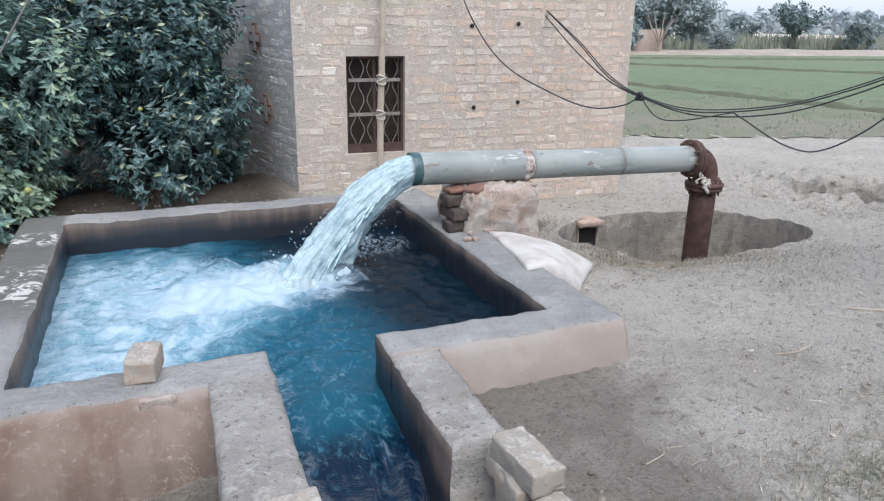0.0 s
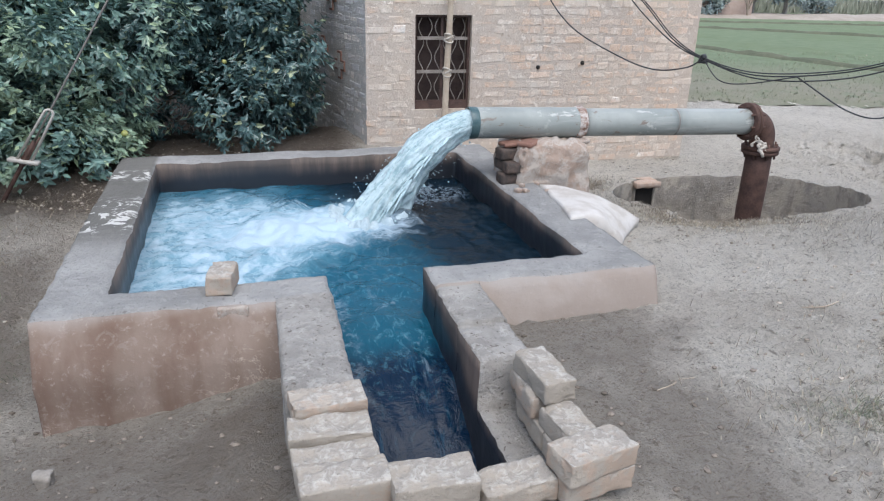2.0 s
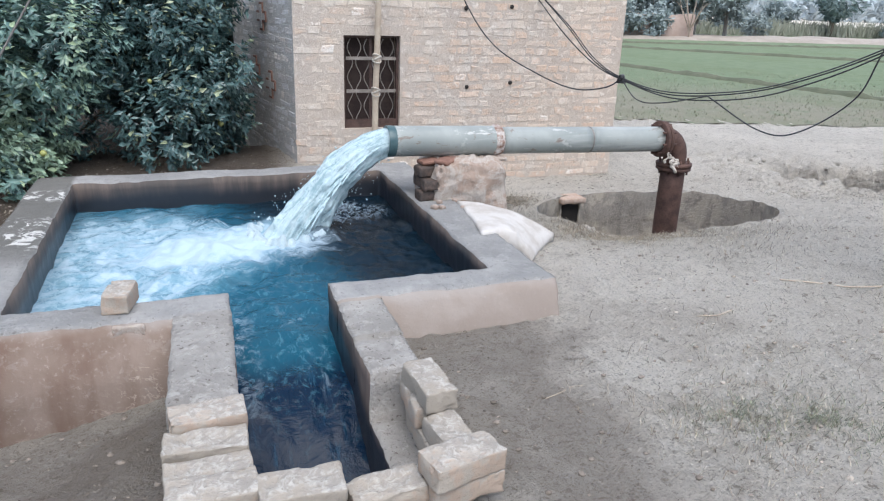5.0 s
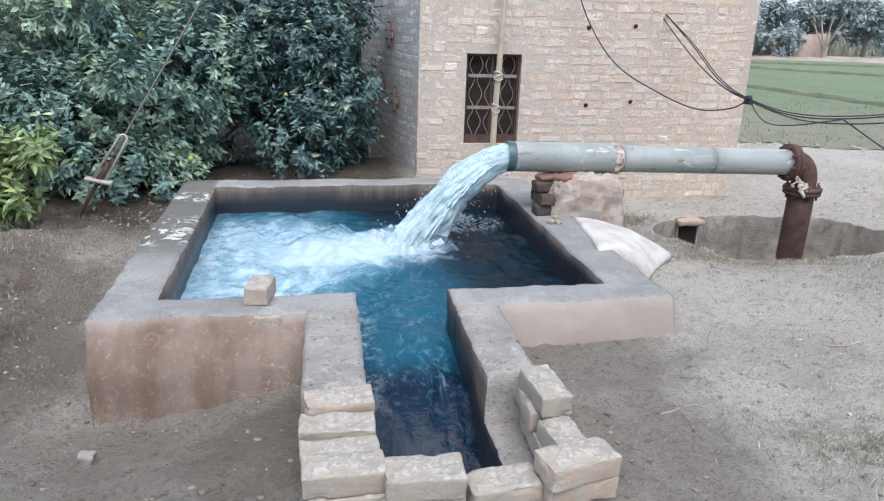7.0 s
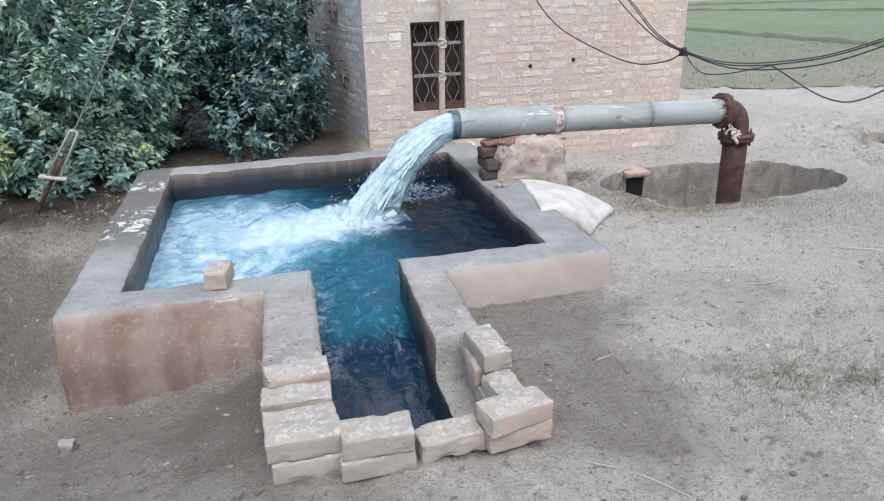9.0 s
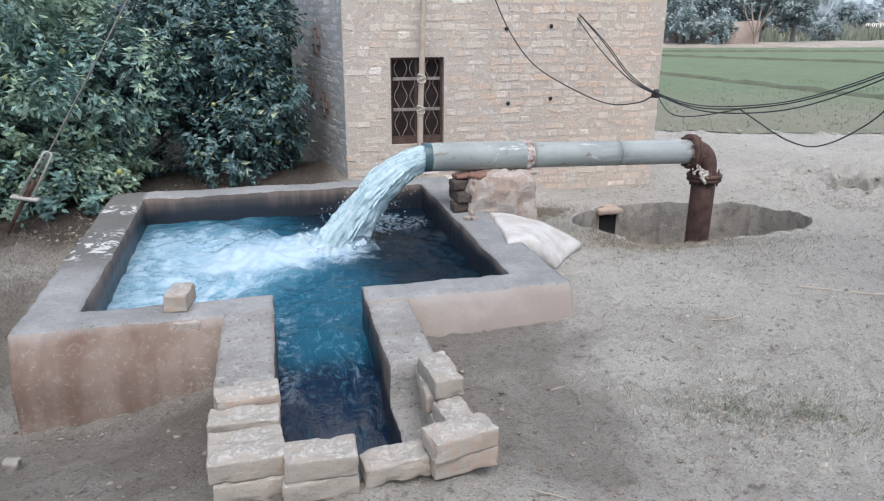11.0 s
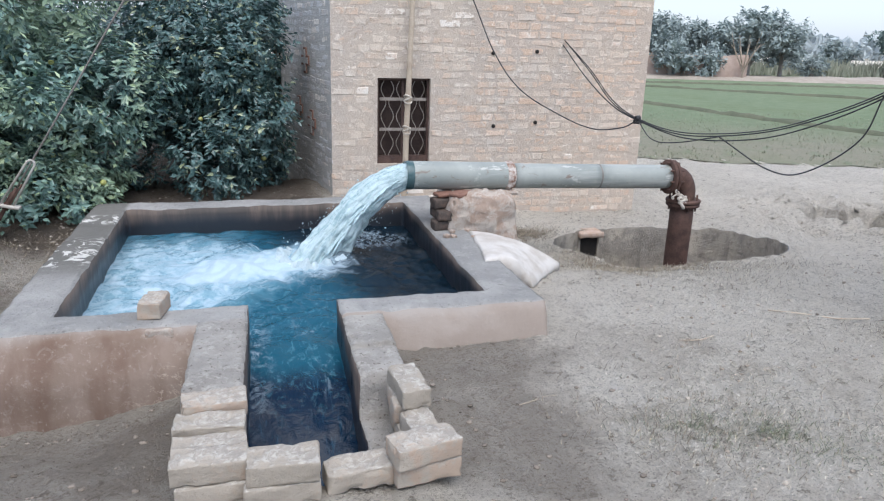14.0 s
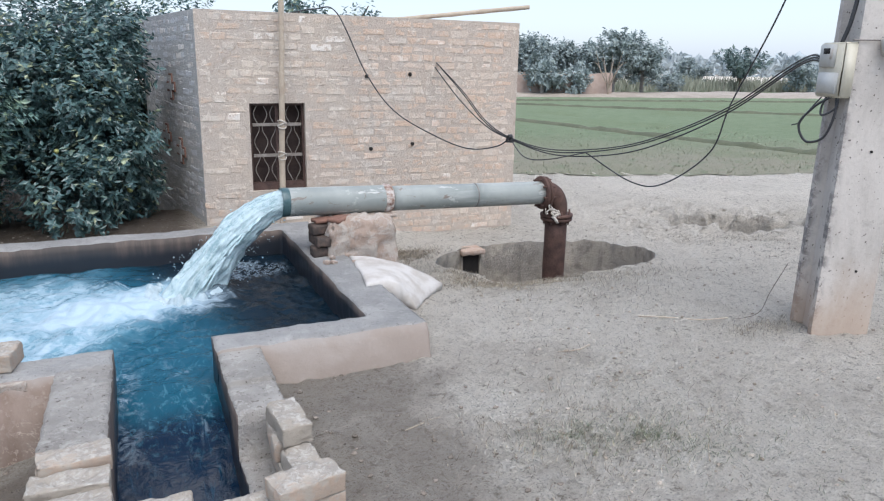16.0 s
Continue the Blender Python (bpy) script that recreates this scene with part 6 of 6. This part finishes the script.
    for k in range(9000):
        x = rng.uniform(27, 75)
        y = 39.5 - 0.10 * (x - 27) + rng.uniform(-1.2, 2.5)
        z, h, a = height(x, y), rng.uniform(0.5, 1.3), rng.uniform(0, 6.28)
        o = len(v)
        v += [(x - 0.06, y, z), (x + 0.06, y, z), (x + 0.3 * math.cos(a), y + 0.3 * math.sin(a), z + h)]
        f.append((o, o + 1, o + 2))
    reeds = pydata("reeds", v, f, leaf_material("reed", (0.24, 0.255, 0.205), (0.30, 0.31, 0.25), (0.34, 0.33, 0.27), 0.9, 0.1))
    tagged(reeds, "strip of tall dry reeds along the track", "reeds", kind="stuff")
    pts = []
    for k in range(14000):
        a = rng.uniform(-0.35, 1.75)
        d = rng.uniform(150, 200)
        top = 4.2 + 2.2 * nz(math.degrees(a), 0, 0, 0.35) + 1.0 * nz(math.degrees(a), 5, 0, 1.6)
        pts.append((1 + math.sin(a) * d, math.cos(a) * d, rng.uniform(-0.5, top)))
    v, f = leaf_cloud(np.array(pts), rng.normal(0, 1, (len(pts), 3)), 2.3, 1.5, rng)
    # horizon haze painted into the woods' pale colour
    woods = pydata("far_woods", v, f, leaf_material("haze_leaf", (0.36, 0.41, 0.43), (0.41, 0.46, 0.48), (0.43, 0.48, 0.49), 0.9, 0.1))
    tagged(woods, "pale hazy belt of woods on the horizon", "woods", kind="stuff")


build_distance()

# ---------------------------------------------------------------- small things on the ground
def scatter_ground():
    rng = np.random.default_rng(19)

    def free(x, y):
        if -0.03 < x < 2.6 and -0.03 < y < 2.52:
            return False
        if 0.84 < x < 1.80 and -1.28 < y < 0.02:
            return False
        return math.hypot((x - PIT[0]) / PIT[2], (y - PIT[1]) / PIT[3]) > 1.04

    # clods and pebbles
    bm = bmesh.new()
    bmesh.ops.create_icosphere(bm, subdivisions=1, radius=1)
    ico_v = np.array([v.co[:] for v in bm.verts])
    ico_f = np.array([[v.index for v in f.verts] for f in bm.faces])
    bm.free()
    verts, faces, damp_v, damp_f = [], [], [], []
    k = 0
    while k < 20000:
        x, y = float(rng.uniform(-1.2, 7.5)), float(rng.uniform(-2.2, 4.0))
        if y > 3.6 and x > 1.8 or not free(x, y):
            k += 1
            continue
        if nz(x, y, 6, 1.6) < rng.uniform(-0.5, 0.35) or (x > 2.8 and rng.random() < 0.5):
            k += 1
            continue
        s = 0.0025 + 0.0095 * rng.random() ** 5
        p = ico_v * (1 + rng.normal(0, 0.18, ico_v.shape)) * s * np.array([1.2, 1, 0.65]) + np.array([x, y, height(x, y) + s * 0.2])
        bag_v, bag_f = (damp_v, damp_f) if x < 2.75 and y < 0.25 else (verts, faces)
        bag_f += (ico_f + len(bag_v)).tolist()
        bag_v += p.tolist()
        k += 1
    n = Nodes("damp_clod")
    m = n.out(n.mix(n.island(), (0.10, 0.082, 0.066), (0.23, 0.195, 0.165)), 0.95)
    tagged(pydata("damp_clods", damp_v, damp_f, m), "dark damp crumbs of soil beside the tank", "clods", kind="stuff")
    n = Nodes("clod")
    m = n.out(n.mix(n.island(), (0.17, 0.14, 0.11), (0.38, 0.335, 0.285)), 0.95)
    tagged(pydata("clods", verts, faces, m), "small clods and pebbles strewn on the earth", "pebbles", kind="stuff")

    verts, faces = [], []
    for k in range(230):
        a, r = rng.uniform(0, 6.28), 0.75 + 0.75 * rng.random() ** 1.5
        x, y = 7.65 + r * math.cos(a), 2.72 + 0.9 * r * math.sin(a)
        s = 0.008 + 0.030 * rng.random() ** 3
        p = ico_v * (1 + rng.normal(0, 0.2, ico_v.shape)) * s * np.array([1.1, 1, 0.75]) + np.array([x, y, height(x, y) + s * 0.25])
        faces += (ico_f + len(verts)).tolist()
        verts += p.tolist()
    tagged(pydata("spoil", verts, faces, M_EARTH), "lumps of dug earth round the hollow", "spoil", kind="stuff")

    # straw and twigs lying about
    verts, faces = [], []
    for _ in range(1900):
        x, y = float(rng.uniform(-1.2, 6.5)), float(rng.uniform(-2.2, 3.4))
        if not free(x, y) or (x < 2.6 and y < 0.2 and rng.random() < 0.8) or nz(x, y, 8, 0.9) < rng.uniform(-0.45, 0.3) or (x < 0.1 and rng.random() < 0.8):
            continue
        a, L = rng.uniform(0, 6.28), rng.uniform(0.02, 0.09)
        bend = rng.normal(0, 0.5)
        last = None
        px, py = x, y
        for i in range(4):
            z = height(px, py) + 0.004 + 0.006 * math.sin(math.pi * i / 3)
            w = 0.0009
            o = len(verts)
            verts += [(px - math.sin(a) * w, py + math.cos(a) * w, z), (px + math.sin(a) * w, py - math.cos(a) * w, z + 0.001)]
            if last is not None:
                faces.append((last, last + 1, o + 1, o))
            last = o
            px, py, a = px + math.cos(a) * L / 3, py + math.sin(a) * L / 3, a + bend / 3
    tagged(pydata("straw", verts, faces, leaf_material("old_straw", (0.17, 0.145, 0.11), (0.33, 0.29, 0.23), (0.43, 0.38, 0.31))), "scattered bits of straw and dry stalk", "straw", kind="stuff")

    def tufts(name, label, spots, material, blade, flat):
        verts, faces = [], []
        for cx, cy, sx, sy, count in spots:
            for _ in range(count):
                x, y = float(rng.normal(cx, sx)), float(rng.normal(cy, sy))
                if not free(x, y):
                    continue
                a, h = rng.uniform(0, 6.28), blade * rng.uniform(0.4, 1.2)
                lean = rng.uniform(0.3, 1.0) * flat
                z = height(x, y) - 0.003
                o = len(verts)
                w = 0.0014
                dx, dy = math.cos(a), math.sin(a)
                verts += [(x - dy * w, y + dx * w, z), (x + dy * w, y - dx * w, z), (x + dx * h * lean * 0.45 - dy * w, y + dy * h * lean * 0.45 + dx * w, z + h * 0.62), (x + dx * h * lean * 0.45 + dy * w, y + dy * h * lean * 0.45 - dx * w, z + h * 0.62), (x + dx * h * lean, y + dy * h * lean, z + h * (0.85 if flat > 1 else 1.0))]
                faces += [(o, o + 1, o + 3, o + 2), (o + 2, o + 3, o + 4)]
        return tagged(pydata(name, verts, faces, material), label, "grass", kind="stuff")

    tufts("dry_grass", "matted dry grass along the pit edge", ((3.75, 1.25, 0.28, 0.14, 1500), (3.45, 1.65, 0.12, 0.25, 700), (4.0, 1.0, 0.3, 0.10, 600), (3.35, 2.7, 0.25, 0.18, 900), (4.1, 0.75, 0.35, 0.12, 350), (-0.65, 0.75, 0.2, 0.22, 160), (-0.85, 1.3, 0.25, 0.35, 260), (-0.45, 2.3, 0.35, 0.2, 420), (5.0, 3.6, 0.10, 0.02, 120), (3.4, -0.6, 0.3, 0.2, 200), (3.0, -1.1, 0.28, 0.2, 320), (4.1, 1.05, 0.5, 0.12, 700), (2.6, -1.0, 0.2, 0.2, 150), (4.62, -0.34, 0.14, 0.06, 260), (2.85, 3.2, 0.3, 0.15, 200), (6.2, 2.2, 0.16, 0.10, 420), (6.45, 1.85, 0.16, 0.10, 320), (6.75, 1.62, 0.18, 0.08, 320), (7.3, 3.05, 0.3, 0.15, 260)), M_LEAF_DRY, 0.022, 3.0)
    # the clumps near x 7.8 are added to darken the dug hollow
    tufts("brown_grass", "dark matted dead grass beside the well pit", ((3.78, 1.22, 0.20, 0.10, 900), (3.55, 1.45, 0.10, 0.14, 500), (4.05, 1.02, 0.22, 0.08, 500), (3.35, 2.62, 0.24, 0.16, 3200), (3.05, 2.42, 0.14, 0.14, 700), (3.75, 1.25, 0.35, 0.12, 500), (4.5, 0.85, 0.35, 0.12, 350), (4.3, 0.3, 0.9, 0.5, 300), (3.2, -0.6, 0.5, 0.4, 180), (6.2, 1.2, 0.8, 0.5, 240), (7.95, 3.05, 0.25, 0.15, 500), (7.65, 2.75, 0.2, 0.2, 350), (2.75, -1.0, 0.2, 0.15, 350), (4.2, 0.45, 0.3, 0.12, 200), (4.62, -0.34, 0.16, 0.06, 200), (6.2, 2.2, 0.16, 0.10, 250), (6.6, 1.75, 0.2, 0.12, 300), (-0.75, 1.1, 0.2, 0.35, 900), (-0.6, 1.9, 0.25, 0.3, 500), (3.05, -1.1, 0.25, 0.18, 260)), leaf_material("dead_grass", (0.09, 0.072, 0.05), (0.23, 0.185, 0.13), (0.34, 0.29, 0.21)), 0.034, 1.9)
    tufts("weeds", "sparse low green weeds on the bare earth", ((2.98, -1.06, 0.16, 0.10, 420), (2.85, -0.98, 0.05, 0.04, 160), (3.08, -1.12, 0.05, 0.04, 160), (2.66, -0.98, 0.08, 0.06, 110), (3.22, -1.28, 0.10, 0.07, 200), (3.5, -1.25, 0.2, 0.12, 150), (3.3, -0.85, 0.25, 0.12, 90), (3.6, -1.5, 0.3, 0.2, 120), (3.05, -0.6, 0.25, 0.15, 40), (-0.55, 0.62, 0.14, 0.16, 700), (-0.95, 1.05, 0.10, 0.10, 300), (-0.35, 0.35, 0.10, 0.10, 260), (0.55, -1.25, 0.03, 0.05, 60)), leaf_material("low_weed", (0.075, 0.088, 0.050), (0.165, 0.172, 0.105), (0.27, 0.25, 0.17)), 0.022, 2.2)

    # stone, twigs
    ob = finish("stone", rough_block((0.055, 0.045, 0.06), 0.008, 2, 0.012, 33.0, 22), plain("grey_stone", (0.22, 0.20, 0.175), (0.33, 0.30, 0.27), 20))
    ob.location = (0.13, -0.57, height(0.13, -0.57) - 0.008)
    tagged(ob, "small pale stone lying on bare earth", "stone")
    for pts, r in ((((3.97, 0.03), (4.15, -0.03), (4.32, -0.12), (4.49, -0.17)), 0.004), (((2.18, -0.70), (2.26, -0.68), (2.31, -0.64), (2.36, -0.66)), 0.0018), (((3.25, -0.2), (3.36, -0.22), (3.45, -0.21)), 0.003), (((1.85, -1.32), (2.0, -1.40), (2.1, -1.52)), 0.0018)):
        bm = bmesh.new()
        tube(bm, spline([(x, y, height(x, y) + r) for x, y in pts], 6), r, 6, wobble=0.4)
        tagged(finish("twig", bm, M_BAMBOO), "dry pale twig lying on the ground", "twig", "twigs")
    bm = bmesh.new()
    tube(bm, spline([(4.49, -0.17, 0.22), (4.68, -0.22, 0.26), (4.74, -0.24, 0.40), (4.82, -0.27, 0.58)], 8), 0.002, 5)
    tagged(finish("stalk", bm, M_BARK), "thin stalk leaning on the concrete pole", "stalk")


scatter_ground()


def build_culvert():
    c = thing("culvert", "small brick-capped drain opening in the pit wall", "drain", (4.17, 2.675, -0.085))
    bm = rough_block((0.24, 0.20, 0.05), 0.01, 2, 0.005, 61.0)
    bmesh.ops.translate(bm, verts=bm.verts, vec=(0, 0.03, 0.03))
    part("cap", bm, plain("clay_slab", (0.36, 0.25, 0.19), (0.44, 0.35, 0.29), 12), c, "flat reddish brick cap")
    # solid near-black box: the dark of the drain mouth is painted
    bm = bmesh.new()
    box(bm, -0.085, 0.085, 0.0, 0.16, -0.19, 0.03)
    part("opening", bm, M_DARK, c, "dark drain mouth", flat=True)
    for s in (-1, 1):
        bm = rough_block((0.022, 0.17, 0.25), 0.006, 2, 0.004, 64.0 + s)
        bmesh.ops.translate(bm, verts=bm.verts, vec=(0.097 * s, 0.075, -0.22))
        part("jamb", bm, M_PITWALL, c)


build_culvert()

def build_rubble():
    rng = random.Random(44)
    for k in range(11):
        x, y = rng.uniform(2.36, 2.56), rng.uniform(1.18, 1.42)
        if k > 6:
            x, y = rng.uniform(2.62, 2.86), rng.uniform(1.28, 1.42)
        a = rng.uniform(0.02, 0.05)
        ob = finish("rubble", rough_block((a, a * rng.uniform(0.6, 1), a * 0.6), a * 0.2, 2, a * 0.14, 70.0 + k, 20), M_BLOCK)
        z = RIM - 0.004 if x < 2.57 else height(x, y) - 0.005
        ob.matrix_world = pose(x, y, z, 0, 0, rng.uniform(0, 180))
        tagged(ob, "small lump of fallen mortar beside the pipe support", "rubble", "mortar rubble")


build_rubble()

# ---------------------------------------------------------------- brick faces of the house, last
FRONT, W1, LEN1, WINDOW, SIDE, W2, LEN2, CROSSES = HOUSE
bricks_on(W1, LEN1, -0.15, HTOP, M_BRICK, FRONT, [(WINDOW[0] - 0.01, WINDOW[1] + 0.01, WINDOW[2] - 0.01, WINDOW[3] + 0.01)], 21, 330)
bricks_on(W2, LEN2, -0.25, HTOP, M_BRICK_SIDE, SIDE, [(c - 0.16, c + 0.16, z - 0.14, z + 0.14) for c, z in CROSSES], 22, 300)
